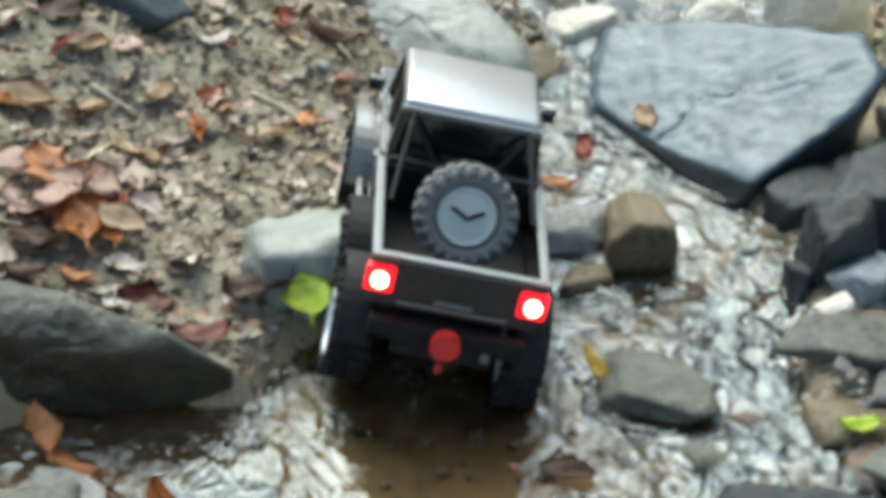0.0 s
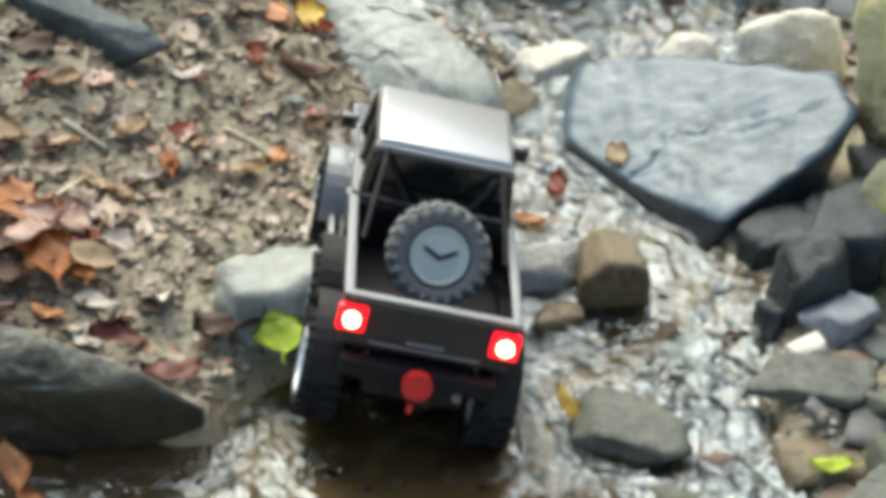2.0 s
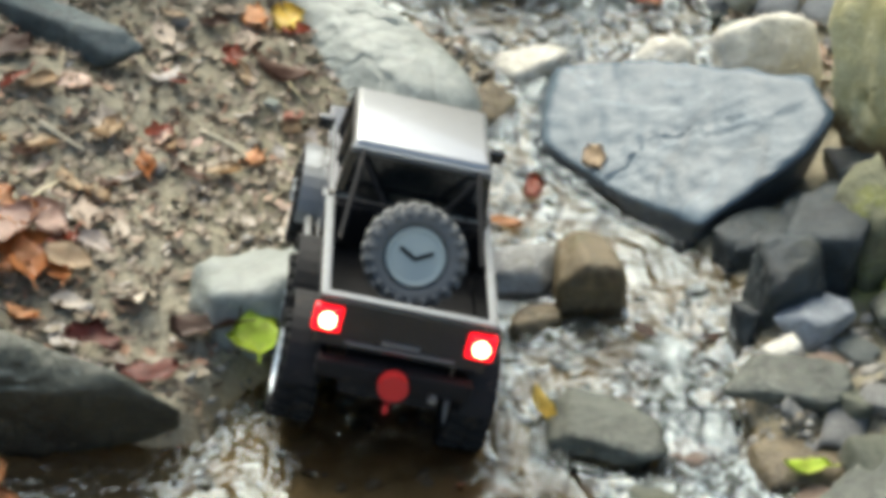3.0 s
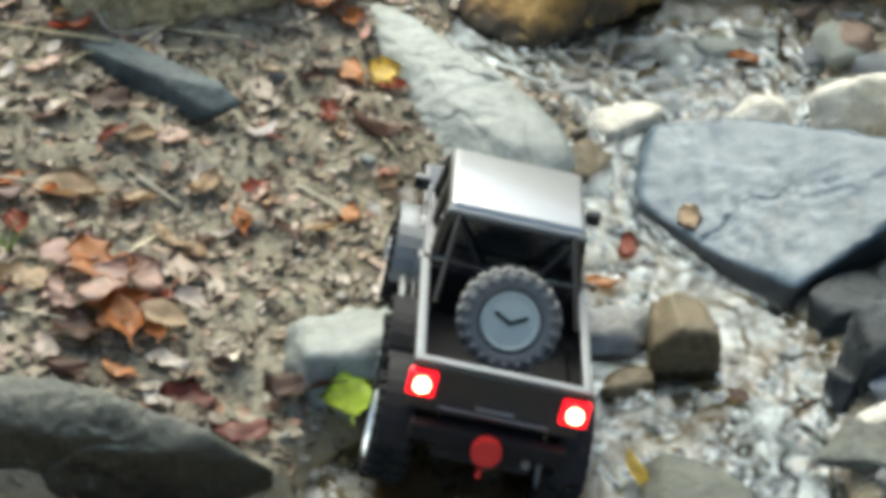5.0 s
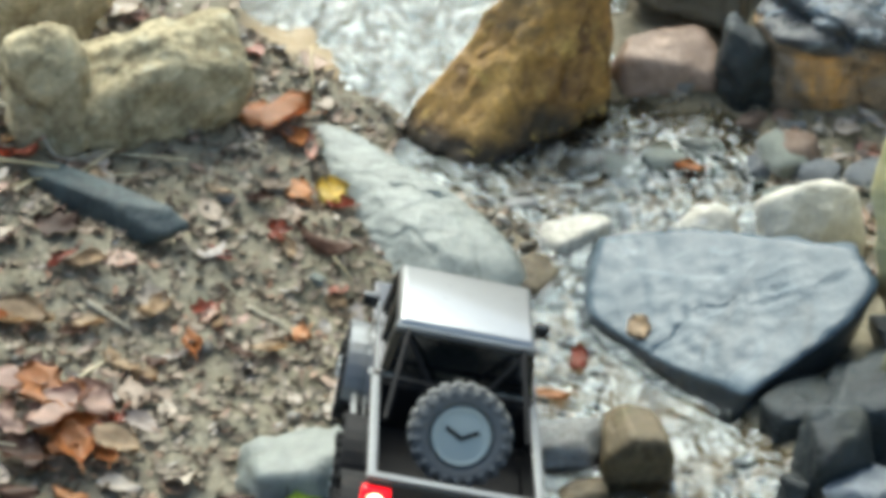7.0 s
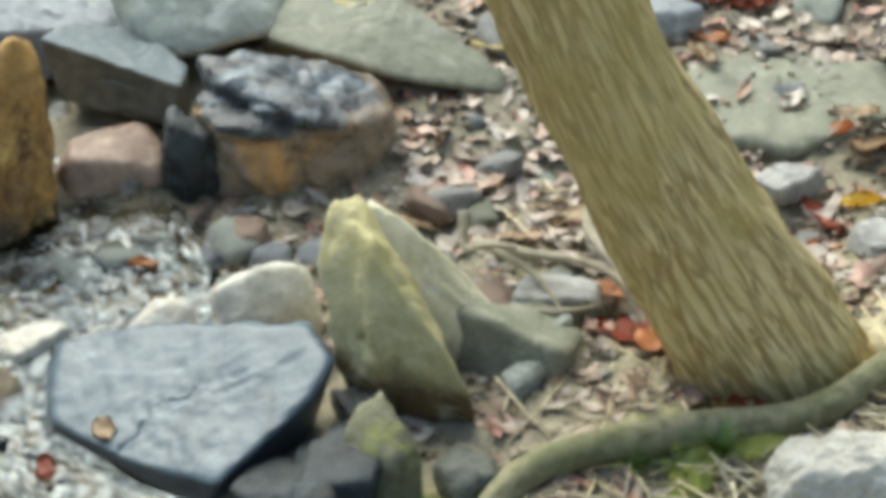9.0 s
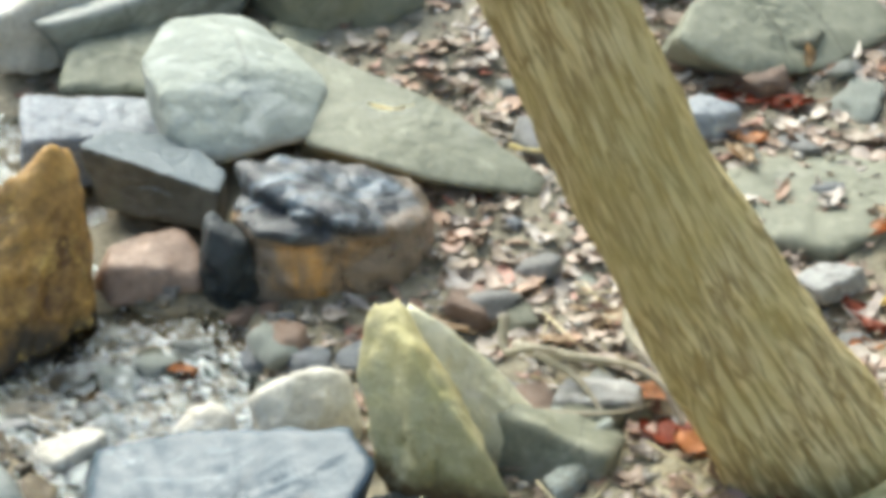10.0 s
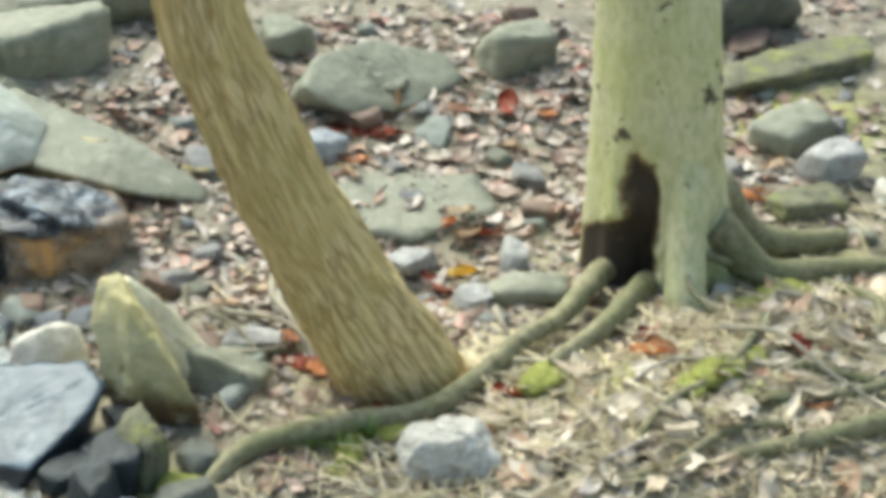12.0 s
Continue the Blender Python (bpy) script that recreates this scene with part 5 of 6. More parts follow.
for s in (-1, 1):
    part("belt_trim", bm_box((0.003, 0.162, 0.004), (s * (W / 2 + 0.001), 0.226, 0.186), 0.001), SILVER, truck, "silver belt line")
    for y, h in ((0.152, 0.07), (0.226, 0.07), (0.297, 0.07)):
        part("pillar", bm_rod((s * 0.0845, y, 0.186), (s * 0.0765, 0.224 + (y - 0.224) * 0.9, 0.241), 0.0045, 8), PAINT, truck)
    door = part("door", bm_box((0.004, 0.072, 0.070), (s * (W / 2 + 0.001), 0.190, 0.144), 0.002), PAINT, truck, "gloss black door")
    part("door_handle", bm_box((0.005, 0.016, 0.004), (s * (W / 2 + 0.005), 0.166, 0.170), 0.0015), SILVER, door, "chrome handle")
    door = part("door", bm_box((0.004, 0.072, 0.070), (s * (W / 2 + 0.001), 0.263, 0.144), 0.002), PAINT, truck, "gloss black door")
    part("door_handle", bm_box((0.005, 0.016, 0.004), (s * (W / 2 + 0.005), 0.240, 0.170), 0.0015), SILVER, door, "chrome handle")
    mirror = part("wing_mirror", bm_box((0.020, 0.010, 0.018), (s * 0.104, 0.295, 0.196), 0.003), PAINT, truck, "black wing mirror")
part("bonnet", bm_box((0.150, 0.115, 0.050), (0, 0.362, 0.160), 0.008, (0.94, 0.97)), PAINT, truck, "gloss black bonnet")
for s in (-1, 1):
    part("front_wing", bm_box((0.030, 0.120, 0.022), (s * 0.080, 0.362, 0.150), 0.006), PAINT, truck)
    part("headlamp", bm_rod((s * 0.060, 0.416, 0.152), (s * 0.060, 0.426, 0.152), 0.011, 18), HEAD, truck, "lit white headlamp")
part("grille", bm_box((0.090, 0.006, 0.032), (0, 0.422, 0.156), 0.002), PLASTIC, truck)
part("front_bumper", bm_box((0.175, 0.024, 0.022), (0, 0.432, 0.110), 0.005), PLASTIC, truck)

# ---- fallen leaves ----
def leaf_arrays(kind, L, W, curl, fold, nl=7, nw=5, seed=0):
    """Verts and faces of one leaf lying along y, with a raised midrib fold and curled edges."""
    r = random.Random(seed)
    V, F = [], []
    a, b = r.uniform(0, 6), r.uniform(0, 6)
    for i in range(nl):
        t = i / (nl - 1)
        if kind == "oval":
            w = W * (math.sin(math.pi * min(1, t * 0.96 + 0.02)) ** 0.8) * (1 - 0.25 * t)
        else:
            w = W * (0.25 + 0.75 * math.sin(math.pi * min(1, 0.05 + t * 0.93)) ** 0.6) * (1 + 0.28 * math.sin(t * 16 + a))
        for j in range(nw):
            u = 2 * j / (nw - 1) - 1
            z = fold * abs(u) * w + curl * L * (u * u * 0.5 * math.sin(3 * t + a) + (t - 0.5) ** 2 * 1.6) + 0.05 * L * math.sin(5 * t + 3 * u + b)
            rag = 1 + (0.16 * math.sin(9 * t + 4 * u + a) + 0.10 * math.sin(23 * t + b)) * abs(u)
            V.append((u * w * 0.5 * rag + 0.10 * L * math.sin(2.6 * t + b) * (t - 0.5), (t - 0.5) * L, z))
    for i in range(nl - 1):
        for j in range(nw - 1):
            k = i * nw + j
            F.append((k, k + 1, k + nw + 1, k + nw))
    lo = min(v[2] for v in V)
    return np.array([(x, y, z - lo) for x, y, z in V]), F


def fallen_leaf(x, y, L, yaw, mat, label, kind="oval", W=0.6, h=0.003, tilt=(0, 0), curl=0.16, seed=None):
    seed = int((x * 131 + y * 717) * 10) % 997 if seed is None else seed
    V, F = leaf_arrays(kind, L, L * W, curl, 0.12, 10, 7, seed)
    bm = bmesh.new()
    vs = [bm.verts.new(v) for v in V]
    for f in F:
        bm.faces.new([vs[i] for i in f])
    bmesh.ops.solidify(bm, geom=list(bm.faces), thickness=0.0006)
    stalk = joined(bm_rod((0, -L * 0.48, V[3][2]), (L * 0.03, -L * 0.72, V[3][2] + 0.003), 0.0009, 5))
    me = bpy.data.meshes.new("fallen_leaf")
    bm2 = joined(bm, stalk)
    bm2.to_mesh(me)
    bm2.free()
    me.polygons.foreach_set("use_smooth", [True] * len(me.polygons))
    me.materials.append(mat)
    ob = new("fallen_leaf", me)
    ob.matrix_world = pose(x, y, max(hz(x, y), float(water_z(x, y)) if float(stream(x, y)) > 0.3 else -9) + h, tilt[0], tilt[1], yaw)
    return tagged(ob, label, "leaf", "fallen leaves")


FL = fallen_leaf
FL(-0.178, 2.120, 0.060, 8, L_LIME, "lime green leaf on the grey stone", "oval", 1.15, 0.058, (24, 0), 0.05)
FL(-0.132, 2.100, 0.055, -24, L_LIME, "lime green leaf on the grey stone", "oval", 1.15, 0.044, (24, 8), 0.05)
FL(-0.262, 3.010, 0.12, 80, L_ORANGE, "large orange-brown leaf by the pool", "lobed", 0.75)
FL(-0.222, 2.960, 0.055, 20, L_ORANGE, "orange-tan leaf by the ledge", W=0.8)
FL(-0.222, 2.860, 0.085, 30, L_ORANGE, "rust-orange leaf by the ledge")
FL(-0.192, 2.825, 0.035, 60, L_TAN, "pale tan scrap of dead leaf")
FL(-0.168, 2.845, 0.062, 15, L_YELLOW, "bright yellow leaf on the bank", "oval", 0.85, 0.012)
FL(-0.310, 2.675, 0.055, 38, L_RED, "red-brown leaf on the mud", W=0.5)
FL(-0.439, 2.620, 0.06, 60, L_PINK, "pinkish leaf on the mud", W=0.8)
FL(-0.172, 2.714, 0.10, 58, L_BROWN, "curled dark brown leaf on mud", W=0.3, curl=0.3)
FL(-0.222, 2.700, 0.06, 25, L_TAN, "curled pale leaf on the mud", W=0.35)
FL(-0.085, 2.565, 0.075, 40, L_RED, "rust-red leaf at the water's edge")
FL(-0.055, 2.490, 0.055, 70, L_ORANGE, "orange leaf at the water's edge")
FL(0.005, 2.335, 0.08, 45, L_TAN, "yellow-tan leaf in the water", "lobed", 0.7)
FL(0.045, 2.310, 0.06, 80, L_PINK, "pale leaf in the water")
FL(0.159, 2.510, 0.05, 0, L_RED, "dark red leaf in the channel")
FL(0.119, 2.435, 0.05, 80, L_ORANGE, "orange leaf in the channel")
FL(0.240, 2.548, 0.045, 10, L_TAN, "tan leaf stuck on the wet slab", W=0.85, h=0.026, tilt=(8, -20), curl=0.05)
FL(-0.555, 2.490, 0.10, 75, L_TAN, "pale orange leaf on the mud")
FL(-0.630, 2.470, 0.08, 60, L_PINK, "pale pink leaf on the mud")
FL(-0.572, 2.290, 0.06, 100, L_TAN, "tan leaf on the mud", "lobed", 0.8)
FL(-0.520, 2.330, 0.085, 70, L_PINK, "pale pink leaf in a leaf pile", "lobed", 0.7, 0.02)
FL(-0.475, 2.303, 0.07, 100, L_ORANGE, "orange leaf in a leaf pile", "lobed", 0.8, 0.03)
FL(-0.430, 2.297, 0.08, 40, L_PINK, "pale pink leaf in a leaf pile", "oval", 0.7, 0.025)
FL(-0.455, 2.225, 0.075, 20, L_ORANGE, "rust-coloured leaf in a leaf pile", "lobed", 0.8, 0.02)
FL(-0.420, 2.245, 0.075, 140, L_RED, "red-brown leaf in a leaf pile", "lobed", 0.7, 0.012)
FL(-0.405, 2.205, 0.06, 10, L_ORANGE, "orange leaf in a leaf pile", "oval", 0.6, 0.02)
FL(-0.500, 2.195, 0.07, 60, L_BROWN, "dark brown leaf in a leaf pile", "lobed", 0.7, 0.006)
FL(-0.495, 2.180, 0.06, 80, L_TAN, "pale tan leaf on the mud", W=0.4)
FL(-0.428, 2.435, 0.055, 15, L_TAN, "pale curled leaf on the mud", W=0.4)
FL(-0.389, 2.395, 0.05, 60, L_TAN, "tan leaf on the mud", W=0.8)
FL(-0.600, 2.400, 0.06, 20, L_RED, "red-brown leaf on the mud", W=0.6)
FL(-0.465, 2.245, 0.085, 130, L_PINK, "pale pink leaf in a leaf pile", "lobed", 0.75, 0.035, (0, 15))
FL(-0.44, 2.20, 0.08, 15, L_ORANGE, "orange leaf in a leaf pile", "oval", 0.65, 0.03, (12, 0))
FL(-0.395, 2.215, 0.075, 50, L_TAN, "tan curled leaf in a leaf pile", "oval", 0.6, 0.03, (0, -14))
FL(-0.49, 2.30, 0.08, 30, L_ORANGE, "orange leaf in a leaf pile", "lobed", 0.75, 0.04, (8, 8))
FL(-0.355, 2.085, 0.07, 75, L_DARKRED, "dark red leaf behind the long boulder", "lobed", 0.5, 0.02)
FL(-0.295, 2.065, 0.07, 100, L_DARKRED, "dark red leaf behind the long boulder", "lobed", 0.5, 0.015)
FL(-0.235, 2.135, 0.08, 80, L_BROWN, "dark brown leaf at the water's edge", "lobed", 0.6, 0.01, curl=0.3)
FL(0.346, 2.945, 0.045, 80, L_ORANGE, "orange leaf on wet gravel", W=0.7)
FL(0.105, 1.885, 0.065, 75, L_BROWN, "dark brown leaf floating on water", W=0.6)
FL(0.274, 2.205, 0.032, 40, L_BROWN, "small brown leaf floating", W=0.7)
FL(0.351, 2.193, 0.022, 100, L_BROWN, "small dark leaf floating", W=0.7)
FL(0.425, 1.940, 0.05, 80, L_LIME, "yellow-green leaf on the shore", W=0.6, h=0.02)
FL(0.145, 2.055, 0.06, 20, L_YELLOW, "yellow-brown leaf against the wet stone", W=0.35, h=0.012, tilt=(30, 0))
FL(-0.462, 1.945, 0.07, 20, L_ORANGE, "orange-brown leaf by the long boulder", W=0.6, h=0.02, tilt=(20, 10))
FL(-0.425, 1.905, 0.08, 60, L_ORANGE, "orange-brown leaf by the long boulder", W=0.4)
FL(-0.318, 1.800, 0.09, 25, L_ORANGE, "upright orange leaf at the water's edge", W=0.5, h=0.02, tilt=(40, 0))
FL(-0.360, 1.830, 0.08, 40, L_BROWN, "dark brown leaf at the water's edge", W=0.4)
FL(0.968, 2.685, 0.07, 30, L_ORANGE, "orange leaf behind the leaning trunk", "lobed", 0.7, 0.015)
FL(0.960, 2.590, 0.085, 70, L_RED, "red-brown leaf on the bank", "lobed", 0.7, 0.01)
FL(0.990, 2.555, 0.085, 110, L_ORANGE, "rust-orange leaf on the bank", "lobed", 0.7, 0.015)
FL(0.925, 2.615, 0.06, 20, L_PINK, "pale pink leaf on the bank", "oval", 0.7, 0.01)
FL(1.408, 2.852, 0.085, 75, L_YELLOW, "yellow leaf on the gravel", W=0.35)
FL(0.947, 3.265, 0.06, 60, L_PALE, "pale yellow leaf on the sloping slab", W=0.3, h=0.08, tilt=(0, 14))
FL(0.735, 3.330, 0.06, 60, L_PALE, "pale yellow leaf on the sloping slab", W=0.3, h=0.155, tilt=(0, 14))
FL(1.469, 3.475, 0.11, 80, L_RED, "rust-red leaf on the gravel", W=0.5)
FL(1.400, 3.500, 0.10, 60, L_RED, "red-brown leaf on the gravel", W=0.6)
FL(1.540, 3.560, 0.05, 10, L_TAN, "upright cream leaf before the boulder", W=0.5, h=0.03, tilt=(70, 0))
FL(0.896, 2.300, 0.05, 40, L_LIME, "yellow-green leaf by the root", W=0.6, h=0.03, tilt=(30, 0))
FL(1.273, 2.280, 0.085, 80, L_RED, "red leaf on the bank by the root", "oval", 0.7, 0.012)
FL(1.823, 2.155, 0.055, 10, L_RED, "bright red leaf among roots", "lobed", 0.8, 0.02, (35, 0))
FL(1.160, 2.220, 0.07, 70, L_RED, "red-brown leaf by the white rock", "oval", 0.5)
FL(1.200, 2.200, 0.06, 100, L_ORANGE, "orange leaf by the white rock", "oval", 0.5)
FL(1.768, 1.995, 0.06, 70, L_ORANGE, "orange leaf among roots", "oval", 0.5)
FL(1.035, 2.365, 0.08, 80, L_RED, "rust-red leaf at the foot of the leaning trunk", "lobed", 0.6, 0.01)
FL(1.570, 2.280, 0.09, 60, L_ORANGE, "rust leaf under the beech", "lobed", 0.6, 0.01)
FL(1.600, 2.340, 0.08, 20, L_RED, "red-brown leaf under the beech", "lobed", 0.6, 0.01)
for x, y, size, yaw in ((1.50, 2.05, 0.10, 70), (1.64, 2.11, 0.09, 120), (1.95, 2.17, 0.10, 40), (1.41, 1.94, 0.08, 15), (1.58, 1.98, 0.11, 95), (1.77, 2.06, 0.08, 60), (1.33, 2.08, 0.07, 130), (2.05, 2.30, 0.09, 20), (1.24, 2.02, 0.08, 80), (1.70, 1.93, 0.09, 150)):
    FL(x, y, size, yaw, L_CREAM, "large bleached cream leaf on the root mound", "oval", 0.45, 0.012, (14, 8), 0.2)
# more single leaves strewn over both banks
strew = random.Random(21)
KINDS = ((L_ORANGE, "orange-brown dead leaf lying on the mud"), (L_TAN, "pale tan dead leaf lying on the mud"), (L_PINK, "pale pinkish dead leaf lying on the mud"), (L_BROWN, "dark brown dead leaf lying on the mud"), (L_TAN, "pale tan dead leaf lying on the mud"), (L_RED, "red-brown dead leaf lying on the mud"))
for x0, x1, y0, y1, n, size in ((-0.66, -0.40, 2.12, 2.50, 16, 0.055), (-0.62, -0.14, 2.30, 2.62, 14, 0.045), (-0.62, -0.15, 2.62, 2.92, 14, 0.05), (1.15, 2.35, 2.75, 3.6, 34, 0.07), (0.72, 1.05, 2.62, 3.1, 8, 0.05)):
    for i in range(n):
        mat, label = strew.choice(KINDS)
        x, y = strew.uniform(x0, x1), strew.uniform(y0, y1)
        FL(x, y, size * strew.uniform(0.7, 1.4), strew.uniform(0, 180), mat, label.replace("the mud", "gravel") if x > 0 else label, strew.choice(("oval", "lobed")), strew.uniform(0.4, 0.75), 0.006, (strew.uniform(-14, 14), strew.uniform(-14, 14)), strew.uniform(0.08, 0.25))


# ---- litter, gravel, twigs ----
RS = np.random.RandomState(11)


def scatter(n, zones):
    """Places in soft round zones (x, y, rx, ry, share)."""
    out = []
    w = np.array([z[4] for z in zones], float)
    for z, k in zip(zones, (n * w / w.sum()).astype(int)):
        a, r = RS.rand(k) * 2 * np.pi, np.sqrt(RS.rand(k))
        out.append(np.stack([z[0] + z[2] * r * np.cos(a), z[1] + z[3] * r * np.sin(a)], 1))
    p = np.concatenate(out)
    # nothing lies under the big slab
    return p[~((p[:, 0] > 0.2) & (p[:, 0] < 0.6) & (p[:, 1] > 2.32) & (p[:, 1] < 2.64))]


def spins(n, tilt):
    a, b, c = RS.rand(n) * 2 * np.pi, RS.randn(n) * tilt, RS.randn(n) * tilt
    ca, sa, cb, sb, cc, sc = np.cos(a), np.sin(a), np.cos(b), np.sin(b), np.cos(c), np.sin(c)
    o, z = np.ones(n), np.zeros(n)
    Z = np.stack([np.stack([ca, -sa, z], 1), np.stack([sa, ca, z], 1), np.stack([z, z, o], 1)], 1)
    X = np.stack([np.stack([o, z, z], 1), np.stack([z, cb, -sb], 1), np.stack([z, sb, cb], 1)], 1)
    Y = np.stack([np.stack([cc, z, sc], 1), np.stack([z, o, z], 1), np.stack([-sc, z, cc], 1)], 1)
    return Z @ X @ Y


def many(name, shapes, places, sizes, tilt, mat, label, category, lift=0.0):
    """Joins copies of small shapes, strewn over the ground, into one mesh."""
    V, F, at = [], [], 0
    pick = RS.randint(0, len(shapes), len(places))
    rot = spins(len(places), tilt)
    z = height(places[:, 0], places[:, 1])
    for i, (p, s) in enumerate(zip(places, sizes)):
        v, f = shapes[pick[i]]
        q = (v * s) @ rot[i].T + (p[0], p[1], z[i] + lift * s[2] if np.ndim(s) else z[i] + lift * s)
        V.append(q)
        F.extend([tuple(a + at for a in face) for face in f])
        at += len(v)
    me = bpy.data.meshes.new(name)
    me.from_pydata(np.concatenate(V).tolist(), [], F)
    me.polygons.foreach_set("use_smooth", [True] * len(me.polygons))
    me.materials.append(mat)
    return tagged(new(name, me), label, category, kind="stuff")


small = [leaf_arrays(k, 1.0, w, c, 0.12, 6, 4, i) for i, (k, w, c) in enumerate((("oval", 0.6, 0.18), ("oval", 0.45, 0.3), ("lobed", 0.7, 0.15), ("oval", 0.7, 0.1), ("oval", 0.3, 0.35), ("lobed", 0.55, 0.3)))]
LAND = [(-0.55, 2.55, 0.6, 0.75, 0.65), (0.85, 2.75, 0.45, 0.4, 0.9), (1.6, 3.3, 0.9, 0.8, 5.4), (1.9, 4.3, 1.6, 0.8, 2.2), (1.6, 2.1, 0.7, 0.45, 0.12), (2.5, 2.9, 0.7, 0.8, 1.4), (-0.7, 3.4, 0.6, 0.6, 0.6), (0.5, 4.2, 0.8, 0.6, 0.8), (0.98, 2.2, 0.3, 0.13, 0.22)]
pts = scatter(10500, LAND)
pts = pts[stream(pts[:, 0], pts[:, 1]) < 0.4]
many("leaf_litter", small, pts, 0.015 + 0.05 * RS.rand(len(pts)) ** 2, 0.15, LITTER, "brown, tan and red fallen leaves strewn over the ground", "leaves", 0.02)
pts = scatter(950, [(1.75, 2.1, 0.75, 0.36, 1.0), (2.0, 2.45, 0.4, 0.2, 0.3)])
many("bleached_leaves", small, pts, 0.026 + 0.065 * RS.rand(len(pts)) ** 2.5, 0.3, BLEACHED, "pale bleached leaves over the root mound", "leaves", 0.06)
# torn scraps of leaf and straw on the mud
pts = scatter(13000, [(-0.45, 2.55, 0.6, 0.7, 9.0), (1.7, 2.1, 0.7, 0.4, 0.15), (1.6, 3.2, 0.9, 0.8, 2), (0.95, 2.6, 0.4, 0.4, 0.8), (0.98, 2.2, 0.3, 0.13, 0.6)])
pts = pts[stream(pts[:, 0], pts[:, 1]) < 0.6]
many("leaf_scraps", small[3:], pts, 0.008 + 0.016 * RS.rand(len(pts)), 0.35, SCRAPS, "torn scraps of dead leaves on the mud", "leaves", 0.05)

rod = bm_rod((0, -0.5, 0), (0, 0.5, 0), 0.012, 4)
rod.verts.ensure_lookup_table()
rod_shape = (np.array([v.co[:] for v in rod.verts]), [tuple(v.index for v in f.verts) for f in rod.faces])
rod.free()
pts = scatter(4000, [(1.7, 2.1, 0.8, 0.42, 7.5), (0.95, 2.62, 0.3, 0.35, 0.35), (0.98, 2.2, 0.3, 0.13, 0.4), (-0.4, 2.6, 0.5, 0.6, 0.12), (2.2, 2.6, 0.5, 0.4, 1)])
pts = pts[stream(pts[:, 0], pts[:, 1]) < 0.3]
many("dry_straw", [rod_shape], pts, 0.04 + 0.16 * RS.rand(len(pts)) ** 2, 0.18, STRAW, "dry straw, rootlets and thin twigs on the ground", "twigs", 0.06)

d, f = BALLS[1]
peb = []
for i in range(6):
    q = d * (1 + 0.25 * np.random.RandomState(i).randn(len(d), 1) * 0.6)
    peb.append((q * (1, 0.75, 0.34), f))
pts = scatter(7000, [(0.15, 2.1, 0.4, 0.55, 3.4), (0.3, 2.9, 0.28, 0.28, 1.6), (-0.4, 2.5, 0.6, 0.7, 0.3), (1.4, 3.2, 0.9, 0.7, 2.2), (1.9, 4.2, 1.4, 0.8, 1.0), (0.42, 2.0, 0.2, 0.3, 0.8), (0.85, 2.75, 0.4, 0.3, 0.6)])
pts = pts[~((np.abs(pts[:, 0] + 0.02) < 0.2) & (pts[:, 1] < 2.06) & (RS.rand(len(pts)) < 0.85))]
many("gravel", peb, pts, 0.003 + 0.014 * RS.rand(len(pts)) ** 2.5, 0.3, PEBBLES, "mixed grey and brown gravel and pebbles", "gravel", 0.15)

# loose cobbles, each a thing of its own
COB = []
for i in range(7):
    COB.append(hull_mesh("cobble", block_planes(200 + i, 6), (1, 0.75, 0.5), 3, 0.12, i))
MATS = (GREY, WASHED, GREY, GREEN, PALE, BLUEGREY, PINK)
cob_mesh = {}
pts = scatter(200, [(1.45, 3.2, 0.8, 0.6, 1.6), (1.9, 4.1, 1.2, 0.6, 1.2), (0.33, 2.93, 0.2, 0.2, 1.6), (0.85, 2.8, 0.35, 0.3, 1.0), (0.42, 1.98, 0.16, 0.25, 1.6), (0.1, 2.1, 0.35, 0.4, 0.9), (-0.5, 2.6, 0.5, 0.5, 0.15), (2.4, 3.0, 0.5, 0.5, 0.9)])
pts = pts[~((np.abs(pts[:, 0] + 0.02) < 0.16) & (pts[:, 1] > 1.7) & (pts[:, 1] < 2.5))]
for i, (x, y) in enumerate(pts):
    kind = (i % 7, (i * 3 + i // 7) % 7)
    if kind not in cob_mesh:
        c = COB[kind[0]].copy()
        c.materials.append(MATS[kind[1]])
        cob_mesh[kind] = c
    s = 0.014 + 0.032 * RS.rand() ** 2
    ob = new("cobble", cob_mesh[kind])
    ob.matrix_world = pose(x, y, hz(x, y) + s * 0.15, RS.randn() * 10, RS.randn() * 10, RS.rand() * 360) @ Matrix.Diagonal((s, s, s, 1))
    tagged(ob, "loose cobble lying on gravel", "stone", "loose cobbles")


# flat stones bedded in the gravel
FLAT = [hull_mesh("bedded_stone", block_planes(300 + i, 4), (1, 0.7, 0.35), 3, 0.26, 40 + i, 14.0) for i in range(6)]
flat_mesh = {}
pts = scatter(60, [(1.45, 3.2, 0.7, 0.6, 2.0), (1.9, 4.1, 1.2, 0.7, 2.6), (2.45, 3.2, 0.5, 0.5, 1.2), (0.9, 2.85, 0.3, 0.25, 0.9), (0.6, 3.9, 0.5, 0.4, 0.8)])
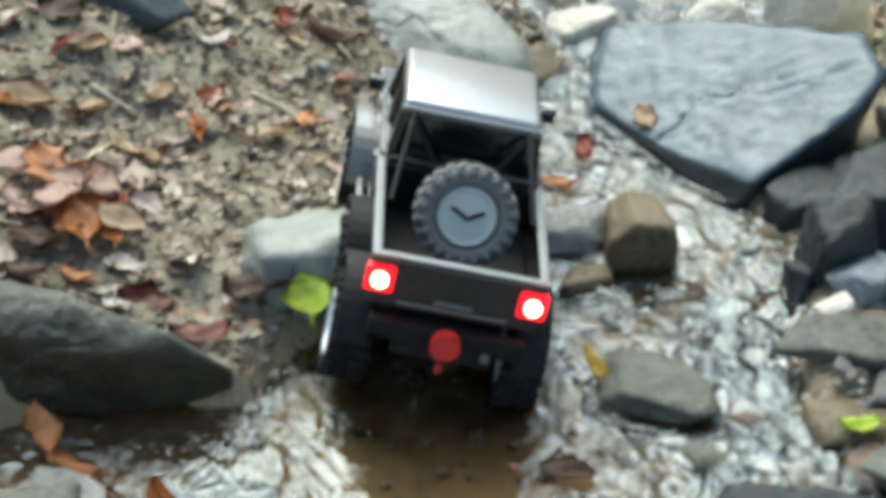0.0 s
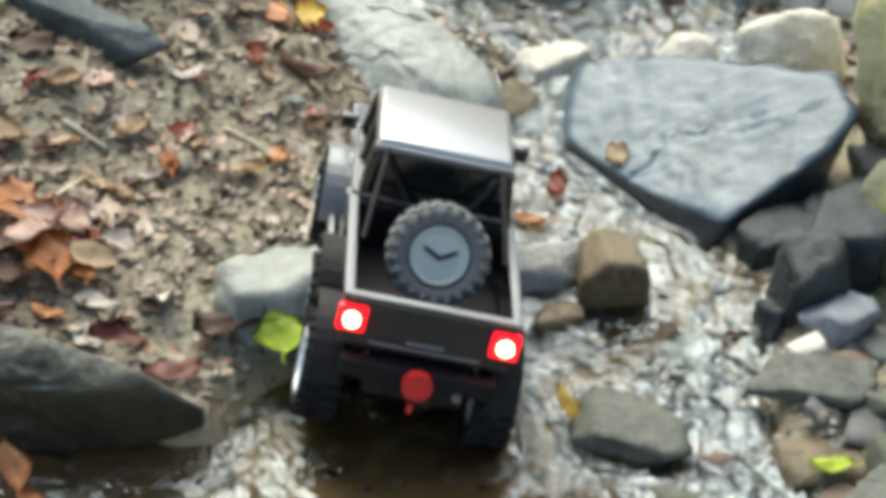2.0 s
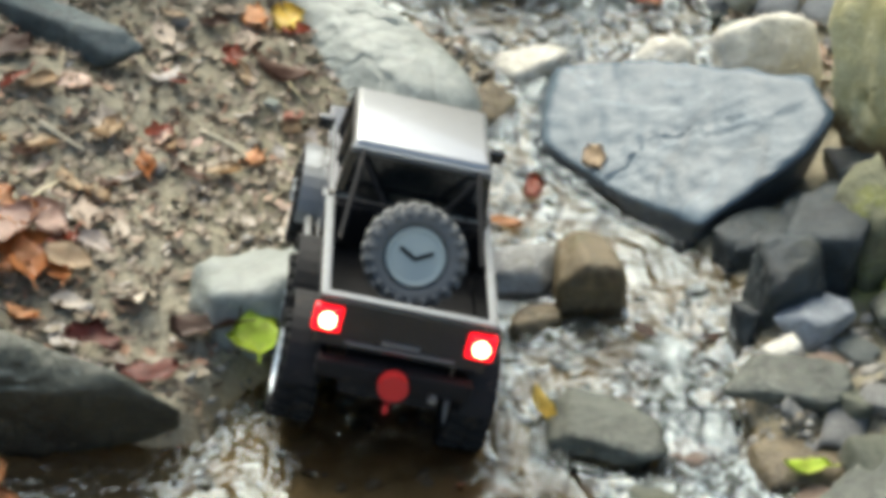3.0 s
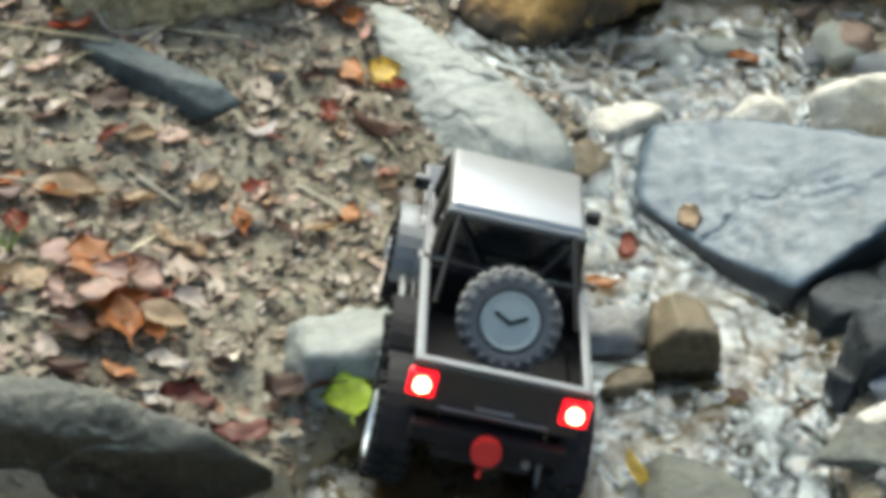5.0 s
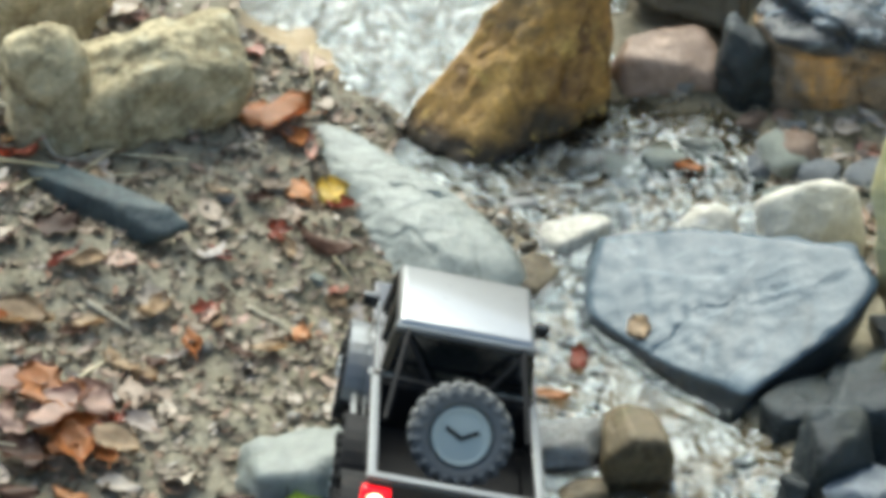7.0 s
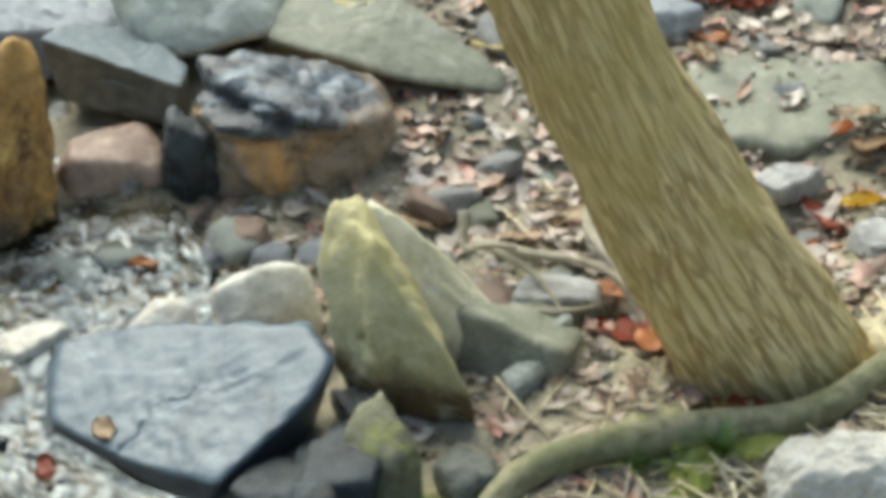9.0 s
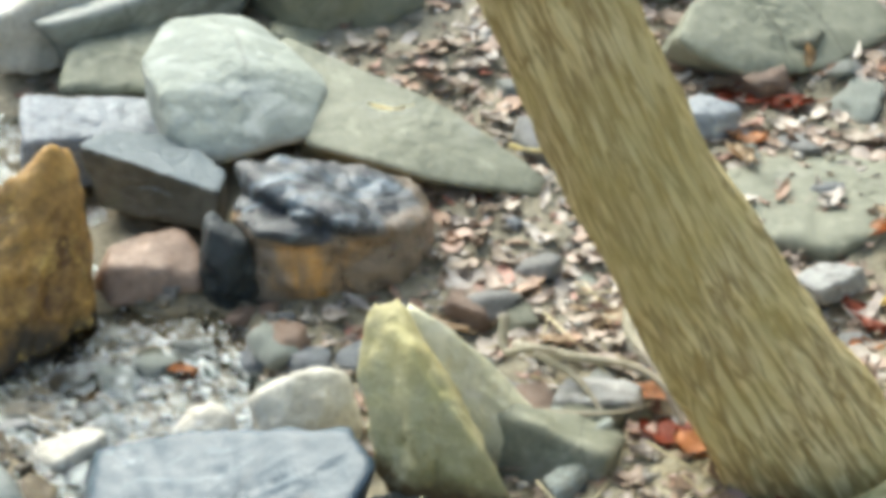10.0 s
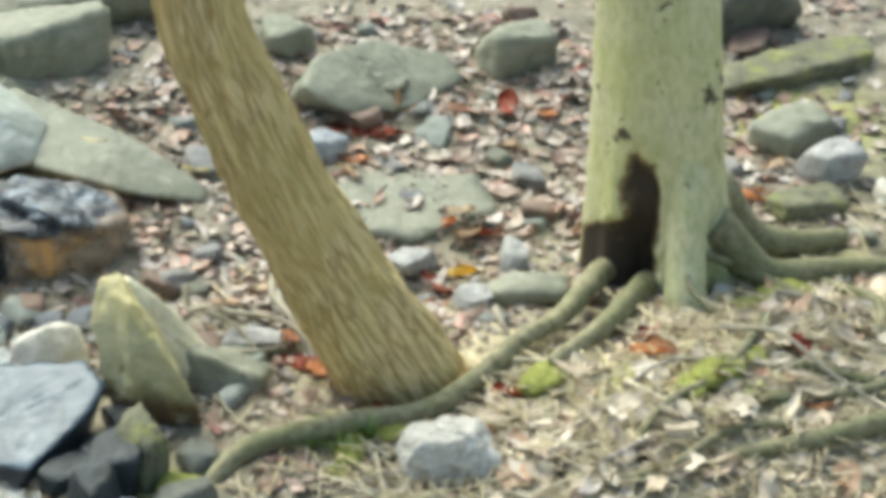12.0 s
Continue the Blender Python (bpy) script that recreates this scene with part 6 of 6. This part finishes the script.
for i, (x, y) in enumerate(pts):
    kind = (i % 6, (i * 5 + i // 6) % 7)
    if kind not in flat_mesh:
        c = FLAT[kind[0]].copy()
        c.materials.append((GREY, PINK, WASHED, PALE, GREY, PINK, GREEN)[kind[1]])
        flat_mesh[kind] = c
    s = 0.03 + 0.05 * RS.rand() ** 2
    ob = new("bedded_stone", flat_mesh[kind])
    ob.matrix_world = pose(x, y, hz(x, y) + s * 0.05, RS.randn() * 9, RS.randn() * 9, RS.rand() * 360) @ Matrix.Diagonal((s, s, s, 1))
    tagged(ob, "flat weathered stone bedded in gravel and leaves", "stone", "bedded stones")


def twig(pts, r, label="thin grey dead twig on the bank"):
    P = [(x, y, hz(x, y) + h) for x, y, h in pts]
    o = Vector(P[0])
    ob = put("twig", tube_mesh("twig", [tuple(Vector(p) - o) for p in P], [r * (1 - 0.6 * i / (len(P) - 1)) for i in range(len(P))], 8, 24, 0.02, r * 900), TWIG)
    ob.location = o
    return tagged(ob, label, "twig", "dead twigs")


twig([(0.80, 2.80, 0.06), (0.86, 2.72, 0.07), (0.95, 2.66, 0.07), (1.0, 2.56, 0.02)], 0.009)
twig([(0.99, 2.84, 0.08), (0.955, 2.76, 0.07), (0.965, 2.68, 0.07), (0.985, 2.60, 0.01)], 0.011)
twig([(0.78, 2.79, 0.12), (0.775, 2.76, 0.08), (0.80, 2.73, 0.09), (0.84, 2.73, 0.08)], 0.008)
twig([(0.82, 2.76, 0.06), (0.86, 2.70, 0.05), (0.89, 2.62, 0.01)], 0.008)
twig([(0.78, 2.66, 0.03), (0.88, 2.63, 0.03), (0.96, 2.66, 0.02)], 0.005)
twig([(1.36, 2.56, 0.06), (1.355, 2.51, 0.05), (1.37, 2.46, 0.0)], 0.010)
twig([(-0.27, 2.57, 0.005), (-0.22, 2.53, 0.008), (-0.19, 2.49, 0.004)], 0.005, "pale stick on the mud")
twig([(-0.47, 2.535, 0.006), (-0.41, 2.50, 0.004)], 0.006, "pale stick on the mud")
twig([(-0.64, 2.93, 0.02), (-0.58, 2.88, 0.03), (-0.54, 2.84, 0.01), (-0.47, 2.87, 0.02)], 0.005, "pale twig below the lichen stone")
for path, r in (([(1.72, 2.29, 0.02), (1.79, 2.18, 0.035), (1.84, 2.06, 0.03), (1.92, 1.93, 0.01)], 0.007), ([(1.46, 2.18, 0.01), (1.56, 2.20, 0.03), (1.66, 2.16, 0.02)], 0.006), ([(1.95, 2.45, 0.02), (2.02, 2.36, 0.03), (2.06, 2.24, 0.01)], 0.008), ([(1.32, 1.98, 0.01), (1.44, 2.00, 0.025), (1.55, 1.96, 0.01)], 0.006)):
    twig(path, r, "thin brown stick on the root mound")
twig([(0.86, 2.13, 0.0), (0.95, 2.12, 0.03), (1.03, 2.10, 0.01)], 0.003)


def blade_tuft(x, y, n, length, label):
    """Green blades from one foot."""
    r = random.Random(n)
    bm = bmesh.new()
    for i in range(n):
        a, ln, bend = r.uniform(0, 6.28), length * r.uniform(0.5, 1), r.uniform(0.3, 0.9)
        c, s, prev = math.cos(a), math.sin(a), None
        for k in range(5):
            t = k / 4
            d, z, w = ln * bend * t ** 1.4, ln * (1 - bend * 0.6 * t) * t, 0.0025 * (1 - t) + 0.0003
            p = [bm.verts.new((c * d - s * w, s * d + c * w, z)), bm.verts.new((c * d + s * w, s * d - c * w, z + 0.0004))]
            if prev:
                bm.faces.new((prev[0], prev[1], p[1], p[0]))
            prev = p
    ob = part("grass_tuft", bm, L_GREEN, None, "", True)
    ob.location = (x, y, hz(x, y))
    return tagged(ob, label, "grass", "green tufts")


blade_tuft(-0.60, 2.35, 9, 0.10, "green blades of grass on the mud")
blade_tuft(0.93, 2.30, 90, 0.08, "green moss and grass under the root")
blade_tuft(1.0, 2.31, 85, 0.075, "green moss and grass under the root")
blade_tuft(0.86, 2.27, 60, 0.06, "green moss and grass under the root")
blade_tuft(0.92, 2.24, 70, 0.06, "green moss and grass under the root")
blade_tuft(1.05, 2.29, 70, 0.06, "green moss and grass under the root")
blade_tuft(0.97, 2.26, 70, 0.07, "green moss and grass under the root")
blade_tuft(1.07, 2.57, 16, 0.04, "green tuft beside the trunk")
